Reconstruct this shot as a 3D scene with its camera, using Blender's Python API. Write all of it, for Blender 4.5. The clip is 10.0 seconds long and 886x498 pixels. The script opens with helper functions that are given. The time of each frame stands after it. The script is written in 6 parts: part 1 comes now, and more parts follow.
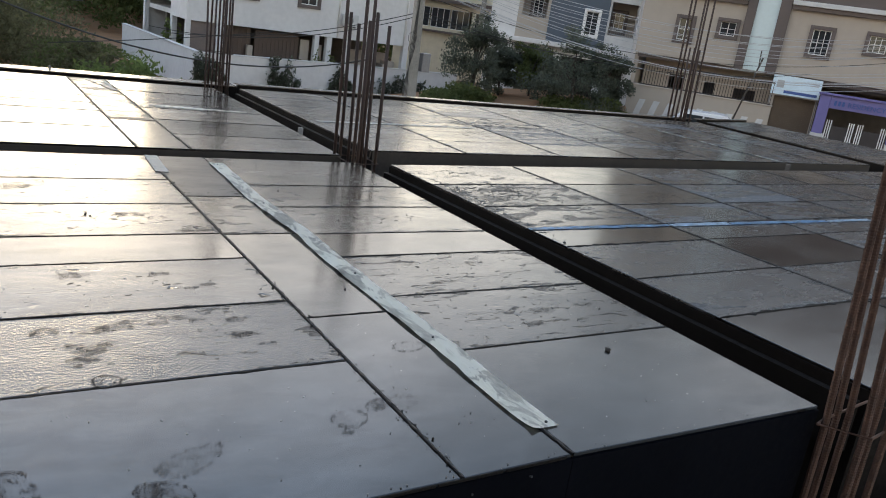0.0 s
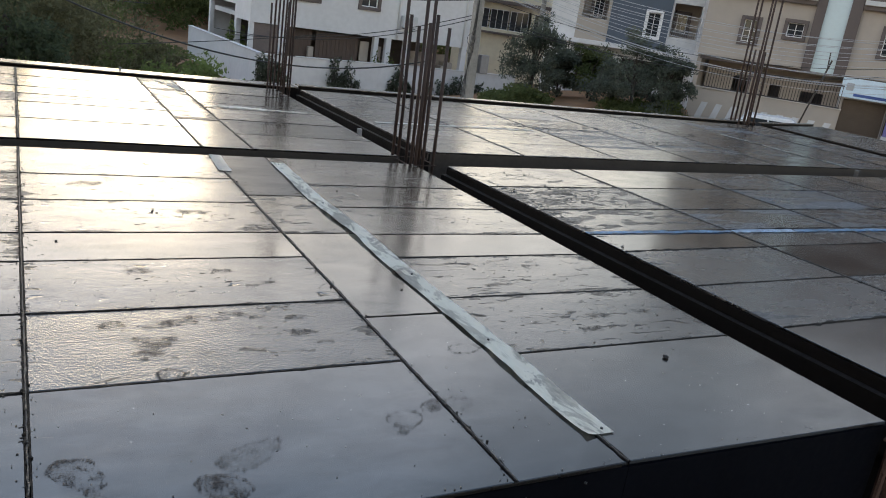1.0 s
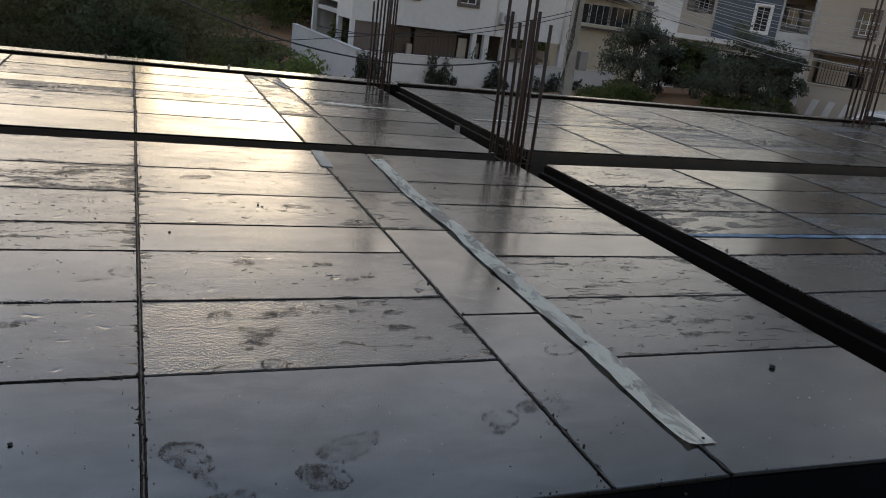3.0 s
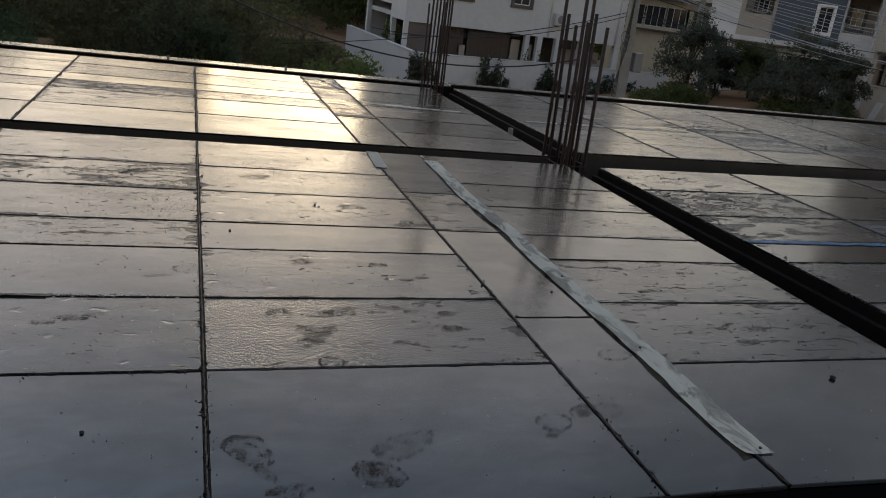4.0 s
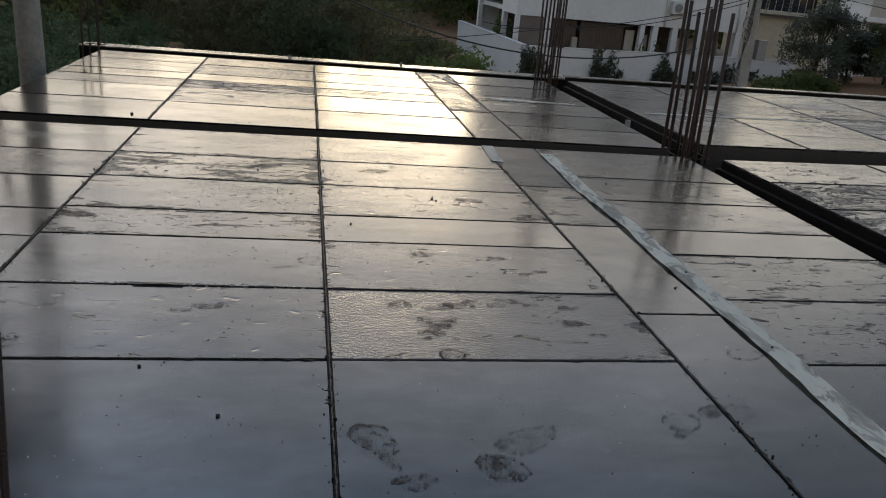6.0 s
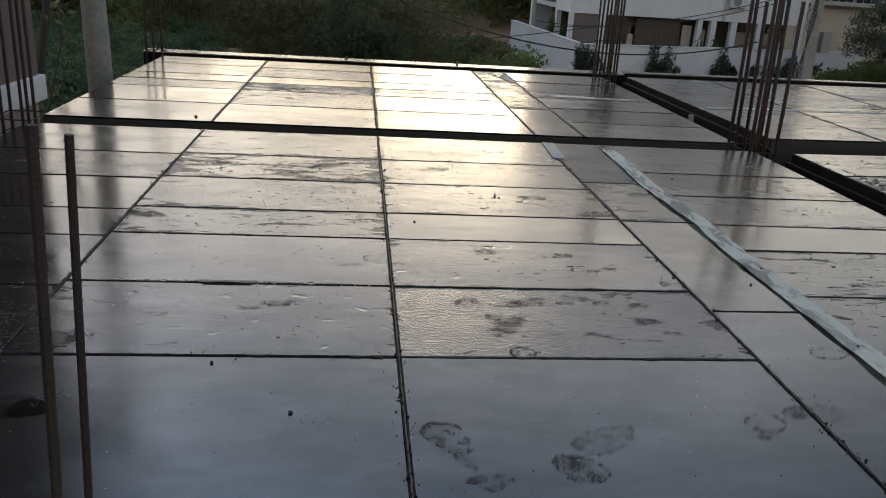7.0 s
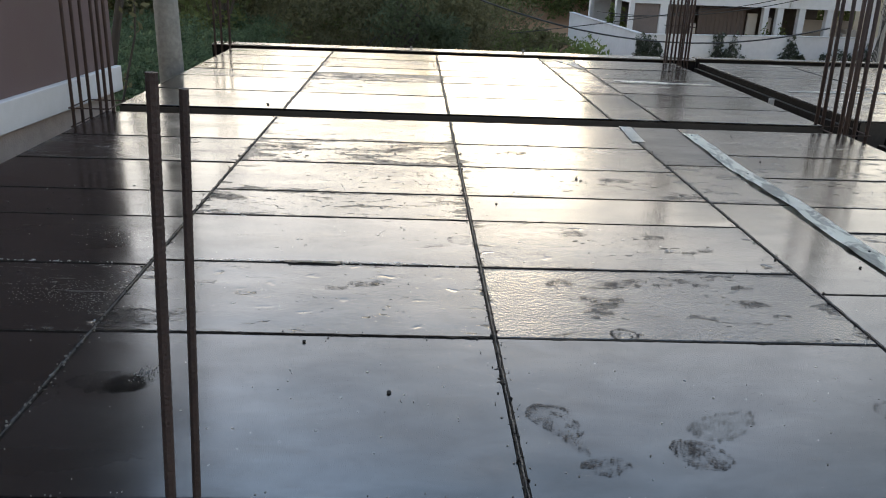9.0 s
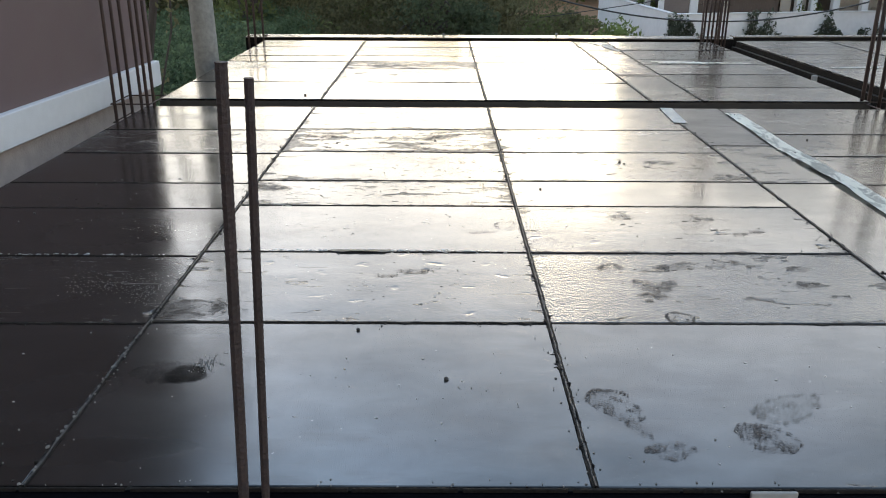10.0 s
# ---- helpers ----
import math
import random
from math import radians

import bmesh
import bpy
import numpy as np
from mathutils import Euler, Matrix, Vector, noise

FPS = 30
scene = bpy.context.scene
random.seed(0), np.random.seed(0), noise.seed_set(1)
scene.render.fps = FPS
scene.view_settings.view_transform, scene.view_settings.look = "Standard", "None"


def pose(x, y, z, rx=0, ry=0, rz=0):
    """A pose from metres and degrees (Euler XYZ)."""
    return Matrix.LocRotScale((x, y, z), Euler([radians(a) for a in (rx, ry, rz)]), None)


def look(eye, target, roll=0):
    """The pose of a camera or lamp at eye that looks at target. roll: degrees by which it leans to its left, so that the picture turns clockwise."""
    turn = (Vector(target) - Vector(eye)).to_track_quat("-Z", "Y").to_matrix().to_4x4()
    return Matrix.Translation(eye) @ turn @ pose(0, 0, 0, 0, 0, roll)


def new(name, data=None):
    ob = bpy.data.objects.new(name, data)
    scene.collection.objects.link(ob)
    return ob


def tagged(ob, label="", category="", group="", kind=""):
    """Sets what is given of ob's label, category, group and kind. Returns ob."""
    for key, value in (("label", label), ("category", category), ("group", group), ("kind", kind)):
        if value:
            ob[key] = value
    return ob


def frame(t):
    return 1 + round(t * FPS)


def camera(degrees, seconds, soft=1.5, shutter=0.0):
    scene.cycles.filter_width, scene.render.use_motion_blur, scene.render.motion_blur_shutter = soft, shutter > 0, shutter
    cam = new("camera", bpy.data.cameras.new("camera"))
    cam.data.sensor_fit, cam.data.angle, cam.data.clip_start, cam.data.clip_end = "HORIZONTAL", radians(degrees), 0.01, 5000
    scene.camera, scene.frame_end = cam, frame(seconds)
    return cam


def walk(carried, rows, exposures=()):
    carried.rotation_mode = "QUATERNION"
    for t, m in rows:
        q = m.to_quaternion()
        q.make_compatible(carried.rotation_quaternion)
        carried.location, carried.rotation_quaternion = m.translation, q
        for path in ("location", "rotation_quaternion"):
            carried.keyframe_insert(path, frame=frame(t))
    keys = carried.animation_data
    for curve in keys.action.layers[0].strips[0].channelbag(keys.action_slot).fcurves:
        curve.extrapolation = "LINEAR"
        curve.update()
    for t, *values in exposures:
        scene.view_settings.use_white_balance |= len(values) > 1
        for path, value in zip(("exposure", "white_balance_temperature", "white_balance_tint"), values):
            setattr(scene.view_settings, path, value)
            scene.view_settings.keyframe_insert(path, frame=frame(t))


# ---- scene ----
cam = camera(58.3, 10.0, soft=1.0)
PATH = [
    (0, (-0.01, -2.349, 1.229), (1.057, -0.751, 0.674), 8.6),
    (0.5, (-0.015, -2.345, 1.23), (1.001, -0.715, 0.67), 8.7),
    (1, (-0.022, -2.349, 1.233), (0.926, -0.684, 0.662), 8.5),
    (1.5, (-0.023, -2.346, 1.231), (0.853, -0.646, 0.645), 8.4),
    (2, (-0.026, -2.341, 1.229), (0.819, -0.628, 0.636), 8.4),
    (2.5, (-0.029, -2.331, 1.231), (0.766, -0.598, 0.628), 8.1),
    (4, (-0.073, -2.347, 1.245), (0.549, -0.552, 0.621), 7.7),
    (4.5, (-0.076, -2.348, 1.244), (0.488, -0.537, 0.609), 7.5),
    (5, (-0.079, -2.342, 1.238), (0.43, -0.52, 0.588), 6.9),
    (5.5, (-0.093, -2.337, 1.236), (0.347, -0.5, 0.578), 6.3),
    (7, (-0.154, -2.284, 1.195), (0.07, -0.414, 0.522), 3.7),
    (7.5, (-0.192, -2.26, 1.166), (-0.002, -0.384, 0.498), 3.3),
    (8, (-0.228, -2.245, 1.136), (-0.112, -0.362, 0.471), 2.6),
    (8.5, (-0.257, -2.223, 1.109), (-0.159, -0.341, 0.437), 2.6),
    (9, (-0.274, -2.198, 1.097), (-0.187, -0.322, 0.407), 2.3),
    (9.5, (-0.303, -2.187, 1.1), (-0.256, -0.317, 0.39), 1.1),
    (10, (-0.335, -2.188, 1.087), (-0.327, -0.322, 0.367), 0.3),
]

EXPO = [(0.0, 0.82, 6600, 7), (1.0, 0.74, 6550, 7), (2.0, 0.40, 6600, 7), (2.5, 0.20, 6650, 8), (4.0, -0.45, 6850, 9), (4.5, -0.40, 6850, 9), (5.5, -0.27, 6750, 8), (7.0, 0.06, 6650, 7), (7.5, 0.17, 6600, 7), (8.5, 0.68, 6500, 6), (9.0, 0.82, 6500, 6), (10.0, 1.14, 6500, 5)]
walk(cam, [(t, look(eye, target, roll)) for t, eye, target, roll in PATH], exposures=EXPO)

# ---- light: hazy low sun behind thin cloud, open sky ----
SUN_AZ, SUN_EL = 9.5, 7.0
world = bpy.data.worlds.new("evening_sky")
scene.world = world
world.use_nodes = True
wn = world.node_tree
sky = wn.nodes.new("ShaderNodeTexSky")
sky.sky_type, sky.sun_disc = "NISHITA", False
sky.sun_elevation, sky.sun_rotation = radians(SUN_EL), radians(SUN_AZ)
sky.altitude, sky.air_density, sky.dust_density, sky.ozone_density = 200, 1.0, 0.8, 1.5
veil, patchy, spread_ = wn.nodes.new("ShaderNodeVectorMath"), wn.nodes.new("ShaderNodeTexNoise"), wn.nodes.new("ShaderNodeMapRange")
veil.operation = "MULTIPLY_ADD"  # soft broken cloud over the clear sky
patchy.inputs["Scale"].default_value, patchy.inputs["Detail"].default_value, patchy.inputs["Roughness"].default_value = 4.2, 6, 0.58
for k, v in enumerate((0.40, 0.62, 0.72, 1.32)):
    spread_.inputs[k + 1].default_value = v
way_up, height_, tint = wn.nodes.new("ShaderNodeTexCoord"), wn.nodes.new("ShaderNodeSeparateXYZ"), wn.nodes.new("ShaderNodeMix")
tint.data_type = "RGBA"
rise = wn.nodes.new("ShaderNodeMapRange")  # warm near the horizon, blue from half way up
for k, v in enumerate((0.10, 0.62, 0.0, 1.0)):
    rise.inputs[k + 1].default_value = v
tint.inputs[6].default_value, tint.inputs[7].default_value = (10.1, 8.05, 6.2, 1), (3.05, 4.2, 6.15, 1)
wn.links.new(way_up.outputs["Generated"], height_.inputs[0]), wn.links.new(height_.outputs[2], rise.inputs[0]), wn.links.new(rise.outputs[0], tint.inputs[0]), wn.links.new(tint.outputs[2], veil.inputs[1])
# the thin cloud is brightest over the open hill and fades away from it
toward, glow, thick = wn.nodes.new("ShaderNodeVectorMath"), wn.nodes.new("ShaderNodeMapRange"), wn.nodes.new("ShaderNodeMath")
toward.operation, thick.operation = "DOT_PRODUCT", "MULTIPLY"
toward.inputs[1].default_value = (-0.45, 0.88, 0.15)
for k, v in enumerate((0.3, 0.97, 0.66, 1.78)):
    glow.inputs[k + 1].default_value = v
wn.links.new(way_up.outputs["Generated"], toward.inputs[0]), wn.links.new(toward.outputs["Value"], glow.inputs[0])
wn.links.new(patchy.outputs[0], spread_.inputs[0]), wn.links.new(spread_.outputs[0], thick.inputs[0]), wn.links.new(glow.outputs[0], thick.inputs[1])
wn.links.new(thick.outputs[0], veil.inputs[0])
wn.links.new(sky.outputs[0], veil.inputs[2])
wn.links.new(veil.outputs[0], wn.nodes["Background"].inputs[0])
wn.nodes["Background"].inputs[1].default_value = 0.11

sun = new("sun", bpy.data.lights.new("sun", "SUN"))
sun.data.energy, sun.data.angle, sun.data.color = 0.18, radians(16), (1.0, 0.86, 0.66)
az, el = radians(SUN_AZ), radians(SUN_EL)
sun.matrix_world = look((0, 0, 0), (-math.sin(az) * math.cos(el), -math.cos(az) * math.cos(el), -math.sin(el)))

# ---- materials ----


def mat(name, color, rough=0.6, metal=0.0, var=0.25, scale=3.0, bump=0.0, bump_scale=60.0, ior=1.5, spread=0.0, spec=0.5, coord="Object", stretch=(1, 1, 1)):
    """A surface with tone variation at two scales, and fine relief."""
    m = bpy.data.materials.new(name)
    m.use_nodes = True
    n, l = m.node_tree.nodes, m.node_tree.links
    b = n["Principled BSDF"]
    b.inputs["Metallic"].default_value, b.inputs["IOR"].default_value = metal, ior
    b.inputs["Specular IOR Level"].default_value = spec
    tc, mp = n.new("ShaderNodeTexCoord"), n.new("ShaderNodeMapping")
    mp.inputs["Scale"].default_value = stretch
    l.new(tc.outputs[coord], mp.inputs["Vector"])
    big, fine = n.new("ShaderNodeTexNoise"), n.new("ShaderNodeTexNoise")
    for t, s, d in ((big, scale, 4), (fine, scale * 9, 5)):
        t.inputs["Scale"].default_value, t.inputs["Detail"].default_value = s, d
        l.new(mp.outputs[0], t.inputs["Vector"])
    mean = n.new("ShaderNodeMath")
    mean.operation = "ADD"
    l.new(big.outputs[0], mean.inputs[0]), l.new(fine.outputs[0], mean.inputs[1])
    rng = n.new("ShaderNodeMapRange")
    rng.inputs[1].default_value, rng.inputs[2].default_value = 0.6, 1.4
    rng.inputs[3].default_value, rng.inputs[4].default_value = 1 - var, 1 + var
    l.new(mean.outputs[0], rng.inputs[0])
    tone = rng.outputs[0]
    if spread:
        info, mr, mul = n.new("ShaderNodeObjectInfo"), n.new("ShaderNodeMapRange"), n.new("ShaderNodeMath")
        mr.inputs[3].default_value, mr.inputs[4].default_value = 1 - spread, 1 + spread
        l.new(info.outputs["Random"], mr.inputs[0])
        mul.operation = "MULTIPLY"
        l.new(tone, mul.inputs[0]), l.new(mr.outputs[0], mul.inputs[1])
        tone = mul.outputs[0]
    sc = n.new("ShaderNodeVectorMath")
    sc.operation = "SCALE"
    sc.inputs[0].default_value = color
    l.new(tone, sc.inputs["Scale"])
    l.new(sc.outputs[0], b.inputs["Base Color"])
    rr = n.new("ShaderNodeMapRange")
    rr.inputs[1].default_value, rr.inputs[2].default_value = 0.3, 0.7
    rr.inputs[3].default_value, rr.inputs[4].default_value = max(rough - 0.1, 0.02), min(rough + 0.1, 1)
    l.new(fine.outputs[0], rr.inputs[0]), l.new(rr.outputs[0], b.inputs["Roughness"])
    if bump:
        bt, bn = n.new("ShaderNodeTexNoise"), n.new("ShaderNodeBump")
        bt.inputs["Scale"].default_value, bt.inputs["Detail"].default_value = bump_scale, 5
        bn.inputs["Strength"].default_value, bn.inputs["Distance"].default_value = bump, 0.01
        l.new(mp.outputs[0], bt.inputs["Vector"]), l.new(bt.outputs[0], bn.inputs["Height"]), l.new(bn.outputs[0], b.inputs["Normal"])
    return m


def sheet_material(name, wear=(0.68, 0.56), sharp=0.09, pit=0.004, dent=0.05, wave=0.3, rough=(0.11, 0.2), fleck=0.7, stretch=(0.8, 2.6, 1), size=5.0, dull=0.28, relief=0.05, dusty=0.8, edge=0.08, chip_color=(0.036, 0.030, 0.026), gloss=1.0):
    """Oiled dark shuttering sheet: wet film, dull scuffs and dried cement dust in streaks, dents and pitting."""
    m = bpy.data.materials.new(name)
    m.use_nodes = True
    n, l = m.node_tree.nodes, m.node_tree.links
    b = n["Principled BSDF"]
    tc, info = n.new("ShaderNodeTexCoord"), n.new("ShaderNodeObjectInfo")
    shift = n.new("ShaderNodeVectorMath")
    shift.operation = "SCALE"
    shift.inputs[0].default_value = (37.0, 61.0, 13.0)
    l.new(info.outputs["Random"], shift.inputs["Scale"])
    pos = n.new("ShaderNodeVectorMath")
    pos.operation = "ADD"
    l.new(tc.outputs["Object"], pos.inputs[0]), l.new(shift.outputs[0], pos.inputs[1])

    def tex(scale, detail, way=(1, 1, 1), fine=0.55, dist=0.0):
        mp, t = n.new("ShaderNodeMapping"), n.new("ShaderNodeTexNoise")
        mp.inputs["Scale"].default_value = way
        l.new(pos.outputs[0], mp.inputs["Vector"]), l.new(mp.outputs[0], t.inputs["Vector"])
        t.inputs["Scale"].default_value, t.inputs["Detail"].default_value = scale, detail
        t.inputs["Roughness"].default_value, t.inputs["Distortion"].default_value = fine, dist
        return t.outputs[0]

    def span(src, a, z, lo, hi):
        r = n.new("ShaderNodeMapRange")
        for k, v in enumerate((a, z, lo, hi)):
            r.inputs[k + 1].default_value = v
        l.new(src, r.inputs[0])
        return r.outputs[0]

    def calc(op, a, c):
        k = n.new("ShaderNodeMath")
        k.operation = op
        for i, v in enumerate((a, c)):
            if isinstance(v, (int, float)):
                k.inputs[i].default_value = v
            else:
                l.new(v, k.inputs[i])
        return k.outputs[0]

    # where the oil film has peeled: ragged chips in clusters, more on some sheets than on others
    limit = span(calc("FRACT", calc("MULTIPLY", info.outputs["Random"], 7.31), 0), 0, 1, *wear)
    ragged = calc("ADD", calc("MULTIPLY", tex(size, 9, stretch, 0.70, 0.9), 0.72), calc("MULTIPLY", tex(size * 5.5, 6, (stretch[0] * 0.8, stretch[1], 1), 0.72, 0.4), 0.28))
    # sheets chip first along their edges
    gen, half = n.new("ShaderNodeSeparateXYZ"), []
    l.new(tc.outputs["Generated"], gen.inputs[0])
    for k in (0, 1):
        half.append(calc("ABSOLUTE", calc("SUBTRACT", gen.outputs[k], 0.5), 0))
    rim = calc("MAXIMUM", span(half[0], 0.44, 0.50, 0, edge), span(half[1], 0.40, 0.50, 0, edge))
    ragged = calc("ADD", ragged, rim)
    scuff = n.new("ShaderNodeMapRange")
    l.new(ragged, scuff.inputs[0]), l.new(limit, scuff.inputs[1])
    l.new(calc("ADD", limit, sharp), scuff.inputs[2])
    flecks = calc("MULTIPLY", span(tex(34.0, 6, (0.4, 1.7, 1), 0.68, 0.3), 0.655, 0.675, 0, 1), fleck)
    specks = calc("MULTIPLY", span(tex(150.0, 2), 0.73, 0.76, 0, 1), 0.9)
    scratch = calc("MULTIPLY", span(tex(26.0, 3, (0.10, 2.4, 1), 0.6, 0.5), 0.685, 0.70, 0, 1), fleck * 0.8)
    chip = calc("MAXIMUM", scuff.outputs[0], flecks)
    dirt = calc("MAXIMUM", calc("MAXIMUM", calc("MULTIPLY", scuff.outputs[0], span(tex(48, 5), 0.36, 0.56, 0.35, 1.0)), flecks), calc("MAXIMUM", specks, scratch))
    mix = n.new("ShaderNodeMix")
    mix.data_type = "RGBA"
    mix.inputs[6].default_value, mix.inputs[7].default_value = (0.013, 0.011, 0.010, 1), (*chip_color, 1)
    l.new(dirt, mix.inputs[0])
    dust, pale = calc("MULTIPLY", span(tex(90, 6, (0.8, 1.3, 1), 0.7), 0.55, 0.62, 0, 1), span(tex(4.5, 5, (0.8, 1.2, 1), 0.65, 0.6), 0.48, 0.64, 0, dusty)), n.new("ShaderNodeMix")
    pale.data_type = "RGBA"
    pale.inputs[7].default_value = (0.17, 0.15, 0.135, 1)
    l.new(dust, pale.inputs[0]), l.new(mix.outputs[2], pale.inputs[6]), l.new(pale.outputs[2], b.inputs["Base Color"])
    base_rough = calc("ADD", span(info.outputs["Random"], 0, 1, *rough), span(tex(2.2, 5, (0.7, 1.6, 1), 0.65), 0.35, 0.7, -0.03, 0.09))
    l.new(calc("ADD", base_rough, calc("MULTIPLY", dirt, dull)), b.inputs["Roughness"])
    b.inputs["IOR"].default_value = 1.75
    l.new(calc("MULTIPLY", span(dirt, 0, 1, 0.5 * gloss, 0.05), span(tex(6.5, 6, (0.7, 1.3, 1), 0.66, 0.5), 0.36, 0.64, 0.78, 1.12)), b.inputs["Specular IOR Level"])
    # soft waves, sparse knocks with steep sides, fine pitting, the thickness of the film
    vor, vmp = n.new("ShaderNodeTexVoronoi"), n.new("ShaderNodeMapping")
    vmp.inputs["Scale"].default_value = (1.0, 1.5, 1)
    vor.inputs["Scale"].default_value = 8.5
    warp, bend = n.new("ShaderNodeTexNoise"), n.new("ShaderNodeVectorMath")
    warp.inputs["Scale"].default_value, warp.inputs["Detail"].default_value = 14.0, 3
    bend.operation = "MULTIPLY_ADD"
    bend.inputs[1].default_value = (0.11, 0.09, 0.0)
    l.new(pos.outputs[0], warp.inputs["Vector"]), l.new(warp.outputs["Color"], bend.inputs[0]), l.new(pos.outputs[0], bend.inputs[2])
    l.new(bend.outputs[0], vmp.inputs["Vector"]), l.new(vmp.outputs[0], vor.inputs["Vector"])
    keep = n.new("ShaderNodeSeparateColor")
    l.new(vor.outputs["Color"], keep.inputs[0])
    bowl = n.new("ShaderNodeMapRange")
    bowl.interpolation_type = "SMOOTHERSTEP"
    for k, v in enumerate((0.0, 0.26, -1, 0)):
        bowl.inputs[k + 1].default_value = v
    l.new(vor.outputs["Distance"], bowl.inputs[0])
    knock = calc("MULTIPLY", bowl.outputs[0], span(keep.outputs[0], 0.38, 0.9, 0, 1))
    h = calc("ADD", calc("MULTIPLY", tex(2.4, 2, (0.6, 1.4, 1)), wave), calc("MULTIPLY", knock, dent * 1.5))
    h = calc("ADD", h, calc("MULTIPLY", span(tex(8.0, 4, (0.7, 1.4, 1), 0.6, 0.8), 0.45, 0.75, 0, 1), dent * 0.07))
    h = calc("ADD", h, calc("ADD", calc("MULTIPLY", tex(88, 4, (1.05, 0.85, 1), 0.62), pit), calc("MULTIPLY", chip, -relief)))
    bn = n.new("ShaderNodeBump")
    bn.inputs["Strength"].default_value, bn.inputs["Distance"].default_value = 1.0, 0.006
    l.new(h, bn.inputs["Height"]), l.new(bn.outputs[0], b.inputs["Normal"])
    return m


def mark_material(name, color, thr=0.5, width=0.05, strength=0.92, rough=0.7, spec=0.2):
    """Dried mud left by a sole: solid flecks where it lay thick, crumbled between them."""
    m = bpy.data.materials.new(name)
    m.use_nodes = True
    n, l = m.node_tree.nodes, m.node_tree.links
    b, out, clear, mix = n["Principled BSDF"], n["Material Output"], n.new("ShaderNodeBsdfTransparent"), n.new("ShaderNodeMixShader")
    b.inputs["Roughness"].default_value, b.inputs["Specular IOR Level"].default_value = rough, spec
    tc, cover = n.new("ShaderNodeTexCoord"), n.new("ShaderNodeAttribute")
    cover.attribute_name = "cover"
    total = cover.outputs["Fac"]
    for scale, share, way in ((190, 1.5, (0.85, 1, 1)), (480, 0.8, (0.85, 1, 1))):
        mp, t, k = n.new("ShaderNodeMapping"), n.new("ShaderNodeTexNoise"), n.new("ShaderNodeMath")
        mp.inputs["Scale"].default_value, mp.inputs["Rotation"].default_value = way, (0.5, 0.35, 0.7)
        t.inputs["Scale"].default_value, t.inputs["Detail"].default_value, t.inputs["Roughness"].default_value, t.inputs["Distortion"].default_value = scale, 5, 0.65, 0.4
        k.operation, k.inputs[1].default_value = "MULTIPLY_ADD", share
        l.new(tc.outputs["Object"], mp.inputs["Vector"]), l.new(mp.outputs[0], t.inputs["Vector"]), l.new(t.outputs[0], k.inputs[0]), l.new(total, k.inputs[2])
        total = k.outputs[0]
    r = n.new("ShaderNodeMapRange")
    r.inputs[1].default_value, r.inputs[2].default_value, r.inputs[4].default_value = thr + 1.1, thr + 1.1 + width, strength
    l.new(total, r.inputs[0])
    tone, sc, grain = n.new("ShaderNodeMapRange"), n.new("ShaderNodeVectorMath"), n.new("ShaderNodeTexNoise")
    grain.inputs["Scale"].default_value, grain.inputs["Detail"].default_value = 240, 3
    tone.inputs[1].default_value, tone.inputs[2].default_value, tone.inputs[3].default_value, tone.inputs[4].default_value = 0.35, 0.65, 0.4, 1.9
    l.new(tc.outputs["Object"], grain.inputs["Vector"]), l.new(grain.outputs[0], tone.inputs[0])
    sc.operation = "SCALE"
    sc.inputs[0].default_value = color
    l.new(tone.outputs[0], sc.inputs["Scale"]), l.new(sc.outputs[0], b.inputs["Base Color"])
    l.new(r.outputs[0], mix.inputs[0]), l.new(clear.outputs[0], mix.inputs[1]), l.new(b.outputs[0], mix.inputs[2]), l.new(mix.outputs[0], out.inputs["Surface"])
    return m


def leaf_material(name, color, spread=0.3):
    m = bpy.data.materials.new(name)
    m.use_nodes = True
    n, l = m.node_tree.nodes, m.node_tree.links
    b, out, tr, mix = n["Principled BSDF"], n["Material Output"], n.new("ShaderNodeBsdfTranslucent"), n.new("ShaderNodeMixShader")
    geo, mr, sc = n.new("ShaderNodeNewGeometry"), n.new("ShaderNodeMapRange"), n.new("ShaderNodeVectorMath")
    mr.inputs[3].default_value, mr.inputs[4].default_value = 1 - spread, 1 + spread
    sc.operation = "SCALE"
    sc.inputs[0].default_value = color
    l.new(geo.outputs["Random Per Island"], mr.inputs[0]), l.new(mr.outputs[0], sc.inputs["Scale"])
    l.new(sc.outputs[0], b.inputs["Base Color"]), l.new(sc.outputs[0], tr.inputs["Color"])
    b.inputs["Roughness"].default_value, mix.inputs[0].default_value = 0.75, 0.65
    b.inputs["Specular IOR Level"].default_value = 0.2
    l.new(b.outputs[0], mix.inputs[1]), l.new(tr.outputs[0], mix.inputs[2]), l.new(mix.outputs[0], out.inputs["Surface"])
    return m


CLEAN = sheet_material("oiled_sheet", (0.70, 0.64), 0.05, 0.012, 0.012, 0.20, (0.13, 0.18), 0.16, dull=0.14, dusty=0.12, edge=0.05)
PITTED = sheet_material("pitted_sheet", (0.60, 0.57), 0.03, 0.34, 0.05, 0.25, (0.14, 0.20), 0.6, dusty=0.5)
KNOCKED = sheet_material("lightly_dented_sheet", (0.61, 0.57), 0.03, 0.05, 0.17, 0.45, (0.15, 0.20), 0.9, relief=0.08, dusty=0.3)
DENTED = sheet_material("dented_sheet", (0.61, 0.57), 0.03, 0.07, 0.42, 0.36, (0.14, 0.19), 0.8, relief=0.08, dusty=0.3)
